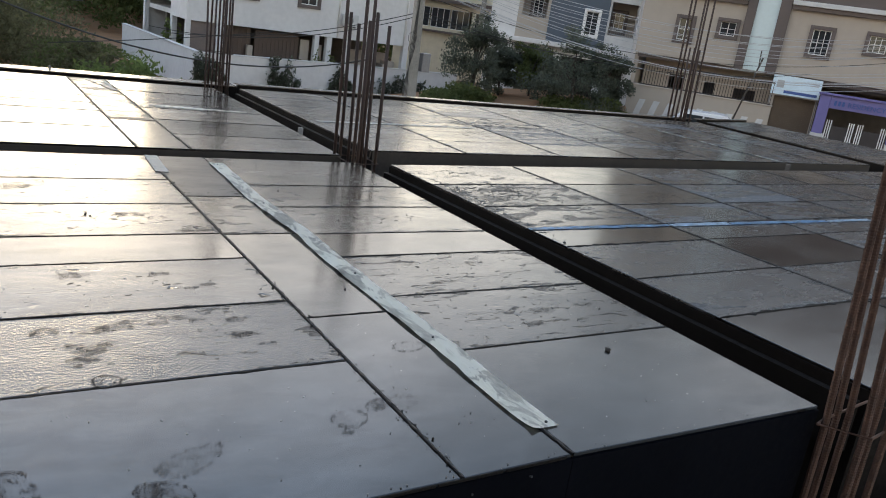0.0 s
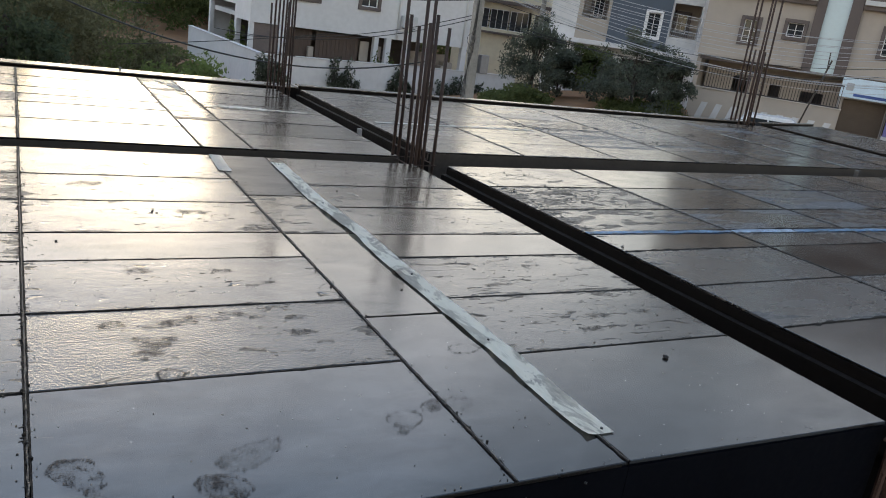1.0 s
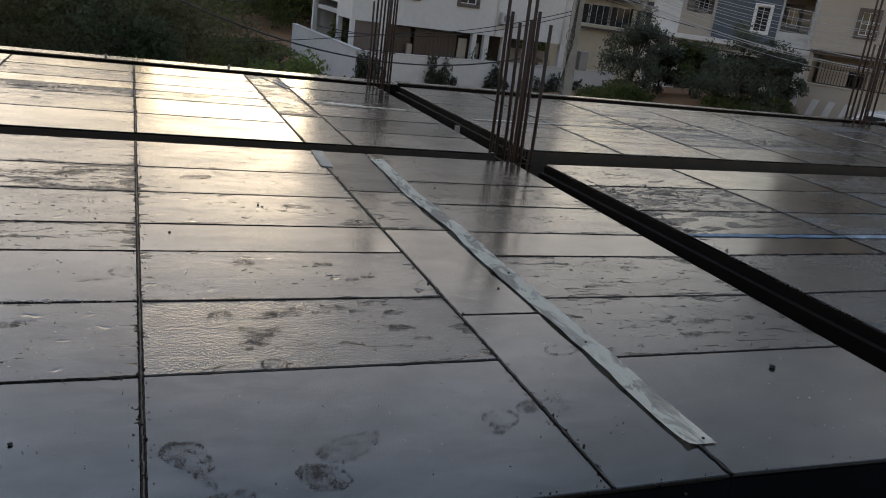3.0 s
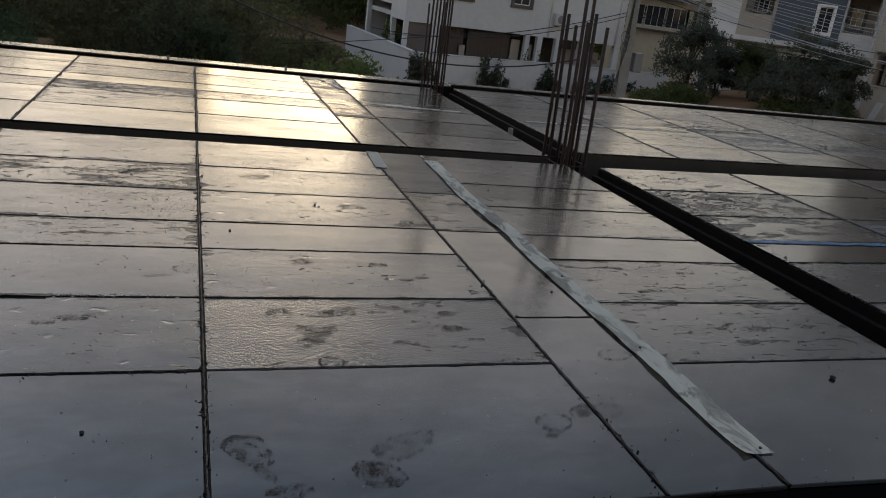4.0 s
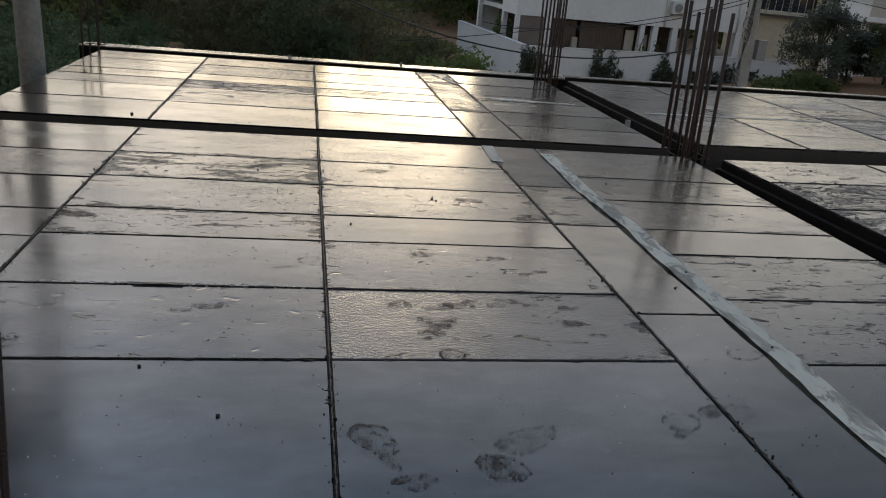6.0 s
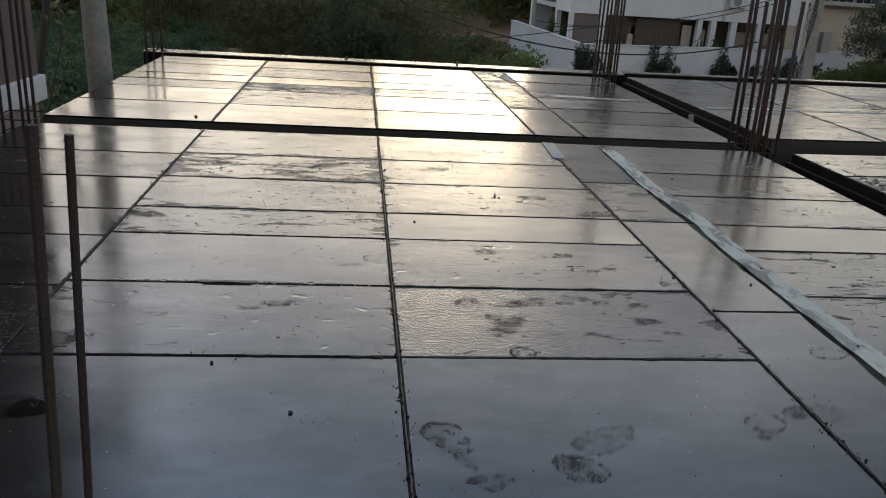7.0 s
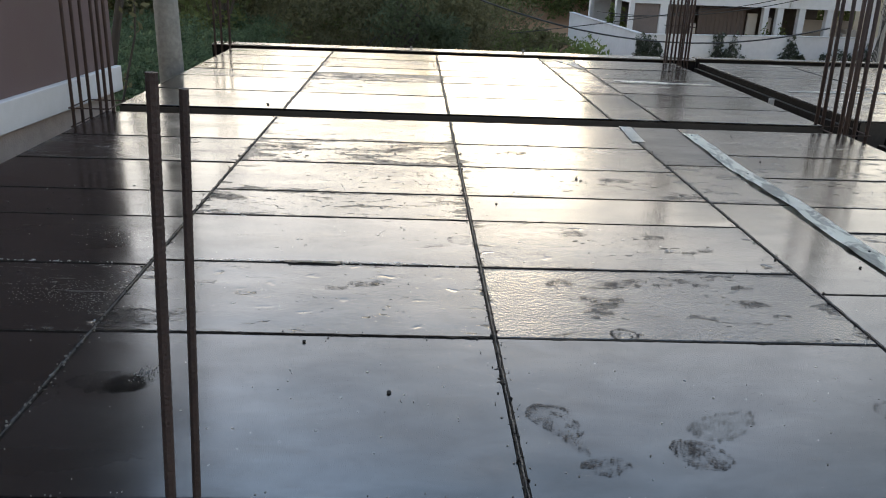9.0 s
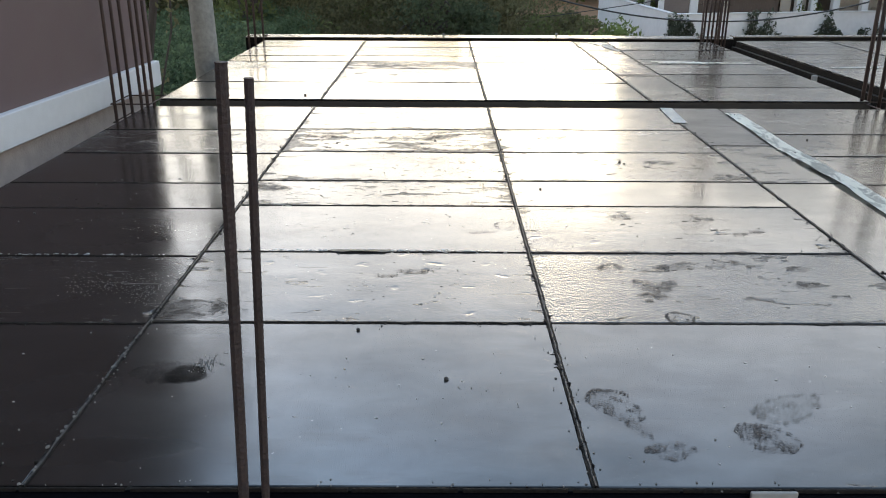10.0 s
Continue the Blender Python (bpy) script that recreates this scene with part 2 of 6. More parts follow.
STREAK = sheet_material("streaked_sheet", (0.605, 0.55), 0.025, 0.09, 0.17, 0.34, (0.15, 0.22), 0.95, relief=0.10, dusty=0.35)
WORN = sheet_material("worn_sheet", (0.55, 0.49), 0.02, 0.17, 0.10, 0.42, (0.16, 0.26), 1.0, (0.5, 1.5, 1), 4.6, 0.28, relief=0.14)
FILM = sheet_material("wet_film_sheet", (0.62, 0.545), 0.03, 0.14, 0.07, 0.5, (0.16, 0.25), 1.0, (0.4, 1.3, 1), 3.0, 0.30, relief=0.12, chip_color=(0.082, 0.080, 0.082))
CHIPPED = sheet_material("chipped_film_sheet", (0.535, 0.505), 0.015, 0.22, 0.10, 0.5, (0.18, 0.26), 1.0, (0.6, 1.3, 1), 5.2, 0.22, relief=0.20)
SWIRL = sheet_material("swirled_film_sheet", (0.565, 0.50), 0.02, 0.26, 0.10, 0.6, (0.18, 0.28), 1.0, (0.20, 1.2, 1), 3.4, 0.26, relief=0.30, chip_color=(0.095, 0.097, 0.105))
DULL = sheet_material("dull_dark_sheet", (0.60, 0.56), 0.03, 0.12, 0.05, 0.3, (0.34, 0.40), 0.8, dusty=0.2, gloss=0.45)
# timber and beam sides near black: the troughs' shade is in the colour
UNDER = mat("wet_timber_shaded", (0.019, 0.015, 0.013), 0.7, spec=0.15, bump=0.4, stretch=(1, 6, 1))
SIDE = mat("shade_toned_beam_side", (0.011, 0.009, 0.008), 0.65, spec=0.06, bump=0.3, bump_scale=25)
# lighter copy of the beam side, with haze put into its colour
SIDE_HAZE = mat("haze_lifted_beam_side", (0.060, 0.050, 0.042), 0.65, spec=0.15, bump=0.3, bump_scale=25)
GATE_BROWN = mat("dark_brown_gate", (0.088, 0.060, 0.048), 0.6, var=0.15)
# even, nearly black blue for the front beam sides
SIDE_BLUE = mat("blue_black_beam_side", (0.003, 0.0035, 0.006), 0.6, spec=0.04, bump=0.2, bump_scale=25)
SEAM = mat("seam_filler", (0.014, 0.012, 0.011), 0.7, spec=0.1, bump=0.8, bump_scale=90)
LIP = mat("worn_sheet_lip", (0.050, 0.049, 0.050), 0.5, spec=0.3, bump=0.9, bump_scale=120)
NAIL = mat("nail_head", (0.02, 0.018, 0.017), 0.5)
GRIT = mat("cement_grit", (0.20, 0.19, 0.18), 0.8, spread=0.4)
LEDGE = mat("edge_board_top", (0.10, 0.09, 0.08), 0.2, ior=1.75, bump=0.12, bump_scale=40)
TAPE = mat("pale_strip", (0.56, 0.52, 0.45), 0.6, metal=0.0, spec=0.2, var=0.35, scale=5, bump=0.5, bump_scale=30, stretch=(1.5, 0.6, 1))
tn, tl = TAPE.node_tree.nodes, TAPE.node_tree.links
blotch, sharp_, wash = tn.new("ShaderNodeTexNoise"), tn.new("ShaderNodeMapRange"), tn.new("ShaderNodeMix")
blotch.inputs["Scale"].default_value, blotch.inputs["Detail"].default_value, blotch.inputs["Roughness"].default_value, blotch.inputs["Distortion"].default_value = 9.0, 5, 0.62, 0.9
sharp_.inputs[1].default_value, sharp_.inputs[2].default_value, wash.data_type = 0.44, 0.51, "RGBA"
wash.inputs[7].default_value = (0.90, 0.86, 0.76, 1)  # dried cement wash in hard-edged blots
tl.new(tn["Mapping"].outputs[0], blotch.inputs["Vector"]), tl.new(blotch.outputs[0], sharp_.inputs[0]), tl.new(sharp_.outputs[0], wash.inputs[0])
tl.new(tn["Principled BSDF"].inputs["Base Color"].links[0].from_socket, wash.inputs[6]), tl.new(wash.outputs[2], tn["Principled BSDF"].inputs["Base Color"])
FOIL = mat("crumpled_foil_strip", (0.66, 0.63, 0.58), 0.45, var=0.3, scale=12, bump=1.0, bump_scale=22)
BLUE = mat("blue_tape", (0.20, 0.34, 0.50), 0.35, var=0.8, scale=6, bump=0.5, bump_scale=30)
RUST = mat("rusty_bar", (0.085, 0.042, 0.027), 0.8, var=0.45, scale=14, bump=0.4, bump_scale=200)
RUST_DARK = mat("dark_bar", (0.052, 0.032, 0.026), 0.8, var=0.4, scale=12, bump=0.3, bump_scale=150)
RUST_OLD = mat("old_dark_bar", (0.032, 0.019, 0.017), 0.75, var=0.45, scale=14, bump=0.4, bump_scale=200)
MAROON = mat("maroon_paint", (0.112, 0.078, 0.080), 0.85, var=0.12, scale=0.7, bump=0.15, bump_scale=120)
WHITE_BAND = mat("white_band_paint", (0.52, 0.53, 0.55), 0.7, var=0.08, scale=1.5, bump=0.1, bump_scale=90)
GREY_PLASTER = mat("raw_plaster", (0.42, 0.36, 0.32), 0.9, var=0.2, scale=1.2, bump=0.4, bump_scale=60)
WHITE_WALL = mat("white_wash", (0.62, 0.605, 0.60), 0.85, var=0.1, scale=0.5, bump=0.1, bump_scale=20)
WHITE_DULL = mat("stained_white_wash", (0.54, 0.535, 0.53), 0.85, var=0.16, scale=0.4, bump=0.1, bump_scale=20)
CREAM = mat("cream_paint", (0.64, 0.585, 0.45), 0.85, var=0.12, scale=0.4)
BEIGE = mat("beige_paint", (0.385, 0.335, 0.285), 0.85, var=0.08, scale=0.35, bump=0.1, bump_scale=20)
BROWN = mat("brown_trim_paint", (0.115, 0.092, 0.084), 0.8, var=0.15, scale=0.8)
PANEL = mat("pale_blue_panel", (0.56, 0.65, 0.66), 0.5, var=0.06, scale=0.8)
SLATE = mat("slate_cladding", (0.075, 0.095, 0.125), 0.7, var=0.15, scale=0.6)
CONC = mat("concrete", (0.25, 0.24, 0.22), 0.9, var=0.35, scale=2.5, bump=0.4, bump_scale=50)
# one dark tone stands in for the shade behind the houses' openings
INTERIOR_SHADE = mat("interior_shade_tone", (0.10, 0.085, 0.075), 0.9)
SHUTTER = mat("brown_shutter", (0.115, 0.082, 0.056), 0.55, var=0.15)
GATE_DARK = mat("dark_gate", (0.035, 0.030, 0.032), 0.5)
PURPLE = mat("purple_paint", (0.15, 0.135, 0.33), 0.6, var=0.1)
SASH = mat("white_sash", (0.75, 0.75, 0.75), 0.5, var=0.05)
STEEL = mat("grey_steel", (0.20, 0.20, 0.21), 0.5, metal=0.3)
BANNER = mat("pale_banner", (0.62, 0.74, 0.82), 0.45, var=0.12, scale=1.5)
INK = mat("dark_blue_ink", (0.05, 0.10, 0.30), 0.6)
RED_INK = mat("red_ink", (0.6, 0.10, 0.06), 0.6)
BROWN_PANEL = mat("dull_brown_sheet", (0.15, 0.118, 0.105), 0.7, var=0.2, scale=1.5)
CABLE = mat("black_cable", (0.02, 0.02, 0.02), 0.6)
WIRE = mat("aluminium_wire", (0.42, 0.43, 0.45), 0.45, metal=0.3)
CAR = mat("white_car_paint", (0.75, 0.76, 0.78), 0.2, var=0.03)
RUBBER = mat("tyre_rubber", (0.02, 0.02, 0.02), 0.8)
BARK = mat("bark", (0.060, 0.050, 0.042), 0.9, bump=0.8, bump_scale=30, stretch=(1, 1, 0.3))
SOIL = mat("brown_earth", (0.24, 0.125, 0.060), 0.95, var=0.3, scale=0.25, bump=0.5, bump_scale=8)
# thicket leaves are warmed and lifted in colour for the hazy glare
LEAF_DARK, LEAF = leaf_material("dark_leaves", (0.132, 0.128, 0.070)), leaf_material("green_leaves", (0.120, 0.140, 0.055))
LEAF_LIGHT, LEAF_GREY = leaf_material("bright_leaves", (0.15, 0.19, 0.065)), leaf_material("greyish_leaves", (0.085, 0.105, 0.060))
LEAF_COOL = leaf_material("cool_green_leaves", (0.085, 0.120, 0.066))
LEAF_IVY = leaf_material("ivy_leaves", (0.118, 0.134, 0.100))
# plot leaves turned grey-blue: distance haze is put into their colour
LEAF_PLOT = leaf_material("haze_greyed_leaves", (0.120, 0.134, 0.104))
GLASS = bpy.data.materials.new("dark_glass")
GLASS.use_nodes = True
GLASS.node_tree.nodes["Principled BSDF"].inputs["Base Color"].default_value = (0.03, 0.035, 0.04, 1)
GLASS.node_tree.nodes["Principled BSDF"].inputs["Roughness"].default_value = 0.05

# ---- helpers for building ----


def mesh_of(bm, name, material):
    me = bpy.data.meshes.new(name)
    bm.normal_update()
    bm.to_mesh(me)
    bm.free()
    me.materials.append(material)
    return me


def part(name, bm, material, parent, label="", smooth=False):
    me = mesh_of(bm, name, material)
    ob = new(name, me)
    ob.parent = parent
    if smooth:
        for p in me.polygons:
            p.use_smooth = True
    return tagged(ob, label)


def thing(name, label, category, group="", kind="", m=None):
    ob = new(name)
    ob.empty_display_size = 0.2
    if m is not None:
        ob.matrix_basis = m
    return tagged(ob, label, category, group, kind)


def single(name, bm, material, label, category, group="", kind="", smooth=False):
    return tagged(part(name, bm, material, None, smooth=smooth), label, category, group, kind)


def box(bm, x0, x1, y0, y1, z0, z1, bevel=0.0):
    vs = bmesh.ops.create_cube(bm, size=1.0, matrix=Matrix.LocRotScale(((x0 + x1) / 2, (y0 + y1) / 2, (z0 + z1) / 2), None, (x1 - x0, y1 - y0, z1 - z0)))["verts"]
    if bevel:
        bmesh.ops.bevel(bm, geom=list({e for v in vs for e in v.link_edges}), offset=bevel, segments=1, affect="EDGES")
    return bm


def boxes(*rows, bevel=0.0):
    bm = bmesh.new()
    for r in rows:
        box(bm, *r, bevel=bevel)
    return bm


def prism(bm, ring, z0, z1):
    """An upright block over a plan outline, counter-clockwise."""
    a, b = [bm.verts.new((x, y, z0)) for x, y in ring], [bm.verts.new((x, y, z1)) for x, y in ring]
    bm.faces.new(b), bm.faces.new(a[::-1])
    for i in range(len(ring)):
        j = (i + 1) % len(ring)
        bm.faces.new((a[i], a[j], b[j], b[i]))
    return bm


def tube(bm, pts, radii, sides=8, cap=True):
    pts = [Vector(p) for p in pts]
    rings = []
    for i, p in enumerate(pts):
        d = (pts[min(i + 1, len(pts) - 1)] - pts[max(i - 1, 0)]).normalized()
        u = d.orthogonal().normalized() if abs(d.z) < 0.95 else Vector((1, 0, 0))
        u = (u - d * u.dot(d)).normalized()
        v = d.cross(u)
        r = radii[i] if isinstance(radii, (list, tuple)) else radii
        rings.append([bm.verts.new(p + r * (math.cos(k * math.tau / sides) * u + math.sin(k * math.tau / sides) * v)) for k in range(sides)])
    for a, b in zip(rings, rings[1:]):
        for k in range(sides):
            bm.faces.new((a[k], a[(k + 1) % sides], b[(k + 1) % sides], b[k]))
    if cap:
        bm.faces.new(rings[0][::-1]), bm.faces.new(rings[-1])
    return bm


def wall_sheet(bm, u0, u1, z0, z1, y0, y1, holes=()):
    """A wall of real thickness with openings that go through it."""
    us = sorted({u0, u1, *[v for h in holes for v in h[:2] if u0 < v < u1]})
    zs = sorted({z0, z1, *[v for h in holes for v in h[2:] if z0 < v < z1]})
    solid = lambda i, k: 0 <= i < len(us) - 1 and 0 <= k < len(zs) - 1 and not any(
        h[0] < (us[i] + us[i + 1]) / 2 < h[1] and h[2] < (zs[k] + zs[k + 1]) / 2 < h[3] for h in holes)
    seen = {}

    def v(u, y, z):
        key = (round(u, 5), round(y, 5), round(z, 5))
        if key not in seen:
            seen[key] = bm.verts.new((u, y, z))
        return seen[key]

    for i in range(len(us) - 1):
        for k in range(len(zs) - 1):
            if not solid(i, k):
                continue
            a, b, c, d = us[i], us[i + 1], zs[k], zs[k + 1]
            bm.faces.new((v(a, y0, c), v(b, y0, c), v(b, y0, d), v(a, y0, d)))
            bm.faces.new((v(a, y1, c), v(a, y1, d), v(b, y1, d), v(b, y1, c)))
            if not solid(i - 1, k):
                bm.faces.new((v(a, y0, c), v(a, y0, d), v(a, y1, d), v(a, y1, c)))
            if not solid(i + 1, k):
                bm.faces.new((v(b, y0, c), v(b, y1, c), v(b, y1, d), v(b, y0, d)))
            if not solid(i, k - 1):
                bm.faces.new((v(a, y0, c), v(a, y1, c), v(b, y1, c), v(b, y0, c)))
            if not solid(i, k + 1):
                bm.faces.new((v(a, y0, d), v(b, y0, d), v(b, y1, d), v(a, y1, d)))
    return bm


def leaves(rng, blobs, size):
    """Many small leaves in uneven clumps: blobs of (centre, radii, count)."""
    vs, fs = [], []
    for c, r, count in blobs:
        d = rng.normal(size=(count, 3))
        d /= np.linalg.norm(d, axis=1)[:, None]
        p = np.array(c) + d * np.array(r) * (rng.random((count, 1)) ** 0.45)
        a = rng.normal(size=(count, 3))
        a /= np.linalg.norm(a, axis=1)[:, None]
        b = np.cross(a, rng.normal(size=(count, 3)))
        b /= np.linalg.norm(b, axis=1)[:, None]
        s = size * (0.5 + rng.random((count, 1)))
        for q in zip(p - a * s, p + b * s * 0.45, p + a * s, p - b * s * 0.45):
            k = len(vs)
            vs.extend(tuple(x) for x in q)
            fs.append((k, k + 1, k + 2, k + 3))
    return vs, fs


def leaf_part(name, vs, fs, material, parent=None):
    me = bpy.data.meshes.new(name)
    me.from_pydata(vs, [], fs)
    me.materials.append(material)
    ob = new(name, me)
    ob.parent = parent
    return ob


STATION = Vector((-0.01, -2.35, 1.23))


def at(az_deg, el_deg, dist):
    """A place by compass angle from +y (clockwise), height angle and level distance from the station."""
    a = radians(az_deg)
    return STATION + Vector((dist * math.sin(a), dist * math.cos(a), dist * math.tan(radians(el_deg))))


# ---- ground ----
def ground_height(x, y):
    s = min(max((x - 18) / 14, 0), 1)
    h = min(max((y - 52) / 40, 0), 1)
    far = max(0, 1 - abs(x - 6) / 60)
    return -3.3 + 0.9 * s * s * (3 - 2 * s) + 4.2 * h * h * (3 - 2 * h) * (0.4 + 0.6 * far) + 0.12 * noise.noise((x * 0.2, y * 0.2, 0)) + 0.5 * math.exp(-((x - 27) ** 2 + (y - 31) ** 2) / 40) + 1.35 * math.exp(-((x - 22) ** 2 + (y - 25) ** 2) / 60)


steps = [-2500, -900, -400, -200, -120] + [-80 + 3 * i for i in range(61)] + [120, 200, 400, 900, 2500]
gv = [(x, y, ground_height(x, y)) for y in steps for x in steps]
w = len(steps)
gf = [(j * w + i, j * w + i + 1, (j + 1) * w + i + 1, (j + 1) * w + i) for j in range(w - 1) for i in range(w - 1)]
gm = bpy.data.meshes.new("ground")
gm.from_pydata(gv, [], gf)
gm.materials.append(SOIL)
tagged(new("ground", gm), "bare brown earth with scrub round the site", "ground", kind="structure")

# ---- the deck of shuttering sheets ----
random.seed(4)
GAP = 0.006
SHEETS = []


def sheet(corners, surface):
    """Plan corners, counter-clockwise from the near left, of one sheet 12 mm thick with softened edges. Collected here, placed at the end."""
    SHEETS.append((corners, surface))


def bilinear(q, s, t):
    a, b, c, d = (Vector(p) for p in q)
    return (a * (1 - s) + b * s) * (1 - t) + (d * (1 - s) + c * s) * t


def bay_columns(cols):
    for x0, x1, rows, surfaces in cols:
        for k, (y0, y1) in enumerate(zip(rows, rows[1:])):
            sheet([(x0 + GAP, y0 + GAP), (x1 - GAP, y0 + GAP), (x1 - GAP, y1 - GAP), (x0 + GAP, y1 - GAP)], surfaces[k % len(surfaces)])


FRONT, NEAR, FAR, BACK = -0.79, 3.412, 3.700, 7.46
LEFT, XB, XC, XD, RIGHT = -2.415, -1.222, 1.219, 1.628, 2.862
R_NEAR = [FRONT, 0.0, 0.595, 1.158, 1.552, 2.128, 2.70, NEAR]
R_STRIP = [FRONT, 0.400, 1.532, 2.300, NEAR]
R_RIGHT = [FRONT, -0.022, 0.563, 1.122, 1.512, 2.06, 2.60, NEAR]
R_FAR = [FAR, 4.475, 5.24, 5.70, 6.13, 6.85, BACK]
R_FSTRIP = [FAR, 4.86, BACK]
R_FRIGHT = [FAR, 4.30, 4.98, 5.60, 5.93, 6.70, BACK]
R_LEFT = [FRONT, -0.01, 0.545, 1.11, 1.50, 2.085, 2.66, NEAR]
bay_columns([(LEFT, XB, R_LEFT, [CLEAN, DENTED, CLEAN, CLEAN, CLEAN, STREAK, CLEAN]), (XB, 0, R_NEAR, [CLEAN, KNOCKED, CLEAN, STREAK, STREAK, WORN, STREAK]),
             (0, XC, R_NEAR, [CLEAN, PITTED, DENTED, CLEAN, STREAK, STREAK, STREAK]), (XC, XD, R_STRIP, [CLEAN, CLEAN, STREAK, DULL]),
             (XD, RIGHT, R_RIGHT[1:], [STREAK, STREAK, CLEAN, STREAK, DENTED, STREAK])])
CORNER = -0.825  # the front edge runs out a little towards the corner column
sheet([(XD + GAP, FRONT + GAP), (RIGHT - GAP, CORNER + GAP), (RIGHT - GAP, R_RIGHT[1] - GAP), (XD + GAP, R_RIGHT[1] - GAP)], CLEAN)
bay_columns([(LEFT, XB, R_FAR, [CLEAN, CLEAN, STREAK, CLEAN]), (XB, 0, R_FAR, [CLEAN, STREAK, WORN, CLEAN, STREAK, CLEAN]), (0, XC, R_FAR, [CLEAN, CLEAN, STREAK, CLEAN, DENTED, CLEAN]),
             (XC, 1.615, R_FSTRIP, [STREAK, WORN]), (1.615, RIGHT, R_FRIGHT, [STREAK, DENTED, STREAK])])

# the bays past the long beam run a little askew
Q_NEAR = [(3.285, FRONT), (12.30, -0.72), (12.15, 4.02), (3.16, 3.375)]
Q_FAR = [(3.27, 3.95), (12.22, 4.50), (12.42, 8.15), (3.22, 7.62)]
Q_SIDE_N = [(12.75, -0.72), (15.6, -0.7), (15.6, 4.3), (12.62, 4.04)]
Q_SIDE_F = [(12.68, 4.37), (15.6, 4.6), (15.2, 9.0), (12.85, 8.3)]


def skew_bay(q, us, vs, surfaces):
    k = 0
    for s0, s1 in zip(us, us[1:]):
        for t0, t1 in zip(vs, vs[1:]):
            c = [bilinear(q, *p) for p in ((s0, t0), (s1, t0), (s1, t1), (s0, t1))]
            m = sum(c, Vector((0, 0))) / 4
            sheet([tuple(p + (m - p).normalized() * GAP * 1.4) for p in c], surfaces[k % len(surfaces)])
            k += 1


US = [0, 0.149, 0.305, 0.458, 0.595, 0.72, 0.86, 1.0]
VN = [0, 0.19, 0.327, 0.468, 0.56, 0.685, 0.84, 1.0]
VF = [0, 0.17, 0.33, 0.49, 0.66, 0.83, 1.0]
skew_bay(Q_NEAR, US, VN, [CLEAN, FILM, FILM, CLEAN, WORN, CHIPPED, STREAK, CLEAN, FILM, CLEAN, FILM, SWIRL, FILM, CLEAN, STREAK, CLEAN, SWIRL, FILM, FILM, SWIRL, FILM])
skew_bay(Q_FAR, [0, 0.12, 0.262, 0.40, 0.56, 0.725, 0.86, 1.0], VF, [STREAK, FILM, FILM, STREAK, FILM, STREAK, FILM, FILM, FILM, FILM, SWIRL, FILM, FILM, SWIRL, SWIRL, FILM, SWIRL, FILM, STREAK, SWIRL, SWIRL, FILM, SWIRL, FILM])
skew_bay(Q_SIDE_N, [0, 0.45, 1.0], [0, 0.25, 0.5, 0.75, 1.0], [FILM, SWIRL])
skew_bay(Q_SIDE_F, [0, 0.45, 1.0], [0, 0.25, 0.5, 0.75, 1.0], [STREAK, WORN])

DECKS = []


def deck_base(name, ring, label):
    bm = prism(bmesh.new(), ring, -0.075, -0.0125)
    ob = single(name, bm, UNDER, label, "deck", kind="structure")
    DECKS.append((ob, ring))
    return ob


rect = lambda x0, x1, y0, y1: [(x0, y0), (x1, y0), (x1, y1), (x0, y1)]
e = 0.012
deck_base("floor_deck", [(LEFT + e, FRONT + e), (XD, FRONT + e), (RIGHT - e, CORNER + e), (RIGHT - e, NEAR - e), (LEFT + e, NEAR - e)], "oiled dark shuttering deck of bolted sheets on timber joists")
deck_base("floor_deck", rect(LEFT + e, RIGHT - e, FAR + e, BACK - e), "oiled dark shuttering deck beyond the cross beam")
for q in (Q_NEAR, Q_FAR, Q_SIDE_N, Q_SIDE_F):
    m = sum((Vector(p) for p in q), Vector((0, 0))) / 4
    deck_base("floor_deck", [tuple(Vector(p) + (m - Vector(p)).normalized() * 0.016) for p in q], "oiled dark shuttering deck past the long beam")


# beam troughs: side boards and soffit boards
def run_board(name, p, q, thick, z0, z1, material, label, lift=0.0):
    """A board that stands along p to q; thick is to the left of the way."""
    a, b = Vector(p), Vector(q)
    d = (b - a).normalized()
    nrm = Vector((-d.y, d.x)) * thick
    ring = [tuple(a), tuple(b), tuple(b + nrm), tuple(a + nrm)]
    if thick < 0:
        ring = ring[::-1]
    return single(name, prism(bmesh.new(), ring, z0, z1), material, label, "formwork board", group="beam side boards", kind="structure")


DEPTH = -0.46
side = "dark wet plywood beam side under the deck edge"
LOW = -0.82
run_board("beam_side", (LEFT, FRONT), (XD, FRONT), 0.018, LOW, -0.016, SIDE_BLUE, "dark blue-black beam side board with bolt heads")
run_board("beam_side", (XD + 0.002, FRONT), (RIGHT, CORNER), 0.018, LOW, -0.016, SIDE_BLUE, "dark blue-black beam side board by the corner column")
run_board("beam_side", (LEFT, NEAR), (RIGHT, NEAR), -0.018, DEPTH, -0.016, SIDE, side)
run_board("beam_side", (LEFT, FAR), (RIGHT, FAR), 0.018, DEPTH, -0.016, SIDE_HAZE, "brown beam side across the trough, lightened for haze")
run_board("beam_side", (LEFT, BACK), (RIGHT, BACK), -0.018, DEPTH, -0.016, SIDE, side)
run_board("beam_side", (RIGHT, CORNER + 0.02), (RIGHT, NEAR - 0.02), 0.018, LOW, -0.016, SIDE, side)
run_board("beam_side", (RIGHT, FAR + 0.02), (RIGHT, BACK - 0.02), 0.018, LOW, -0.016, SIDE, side)
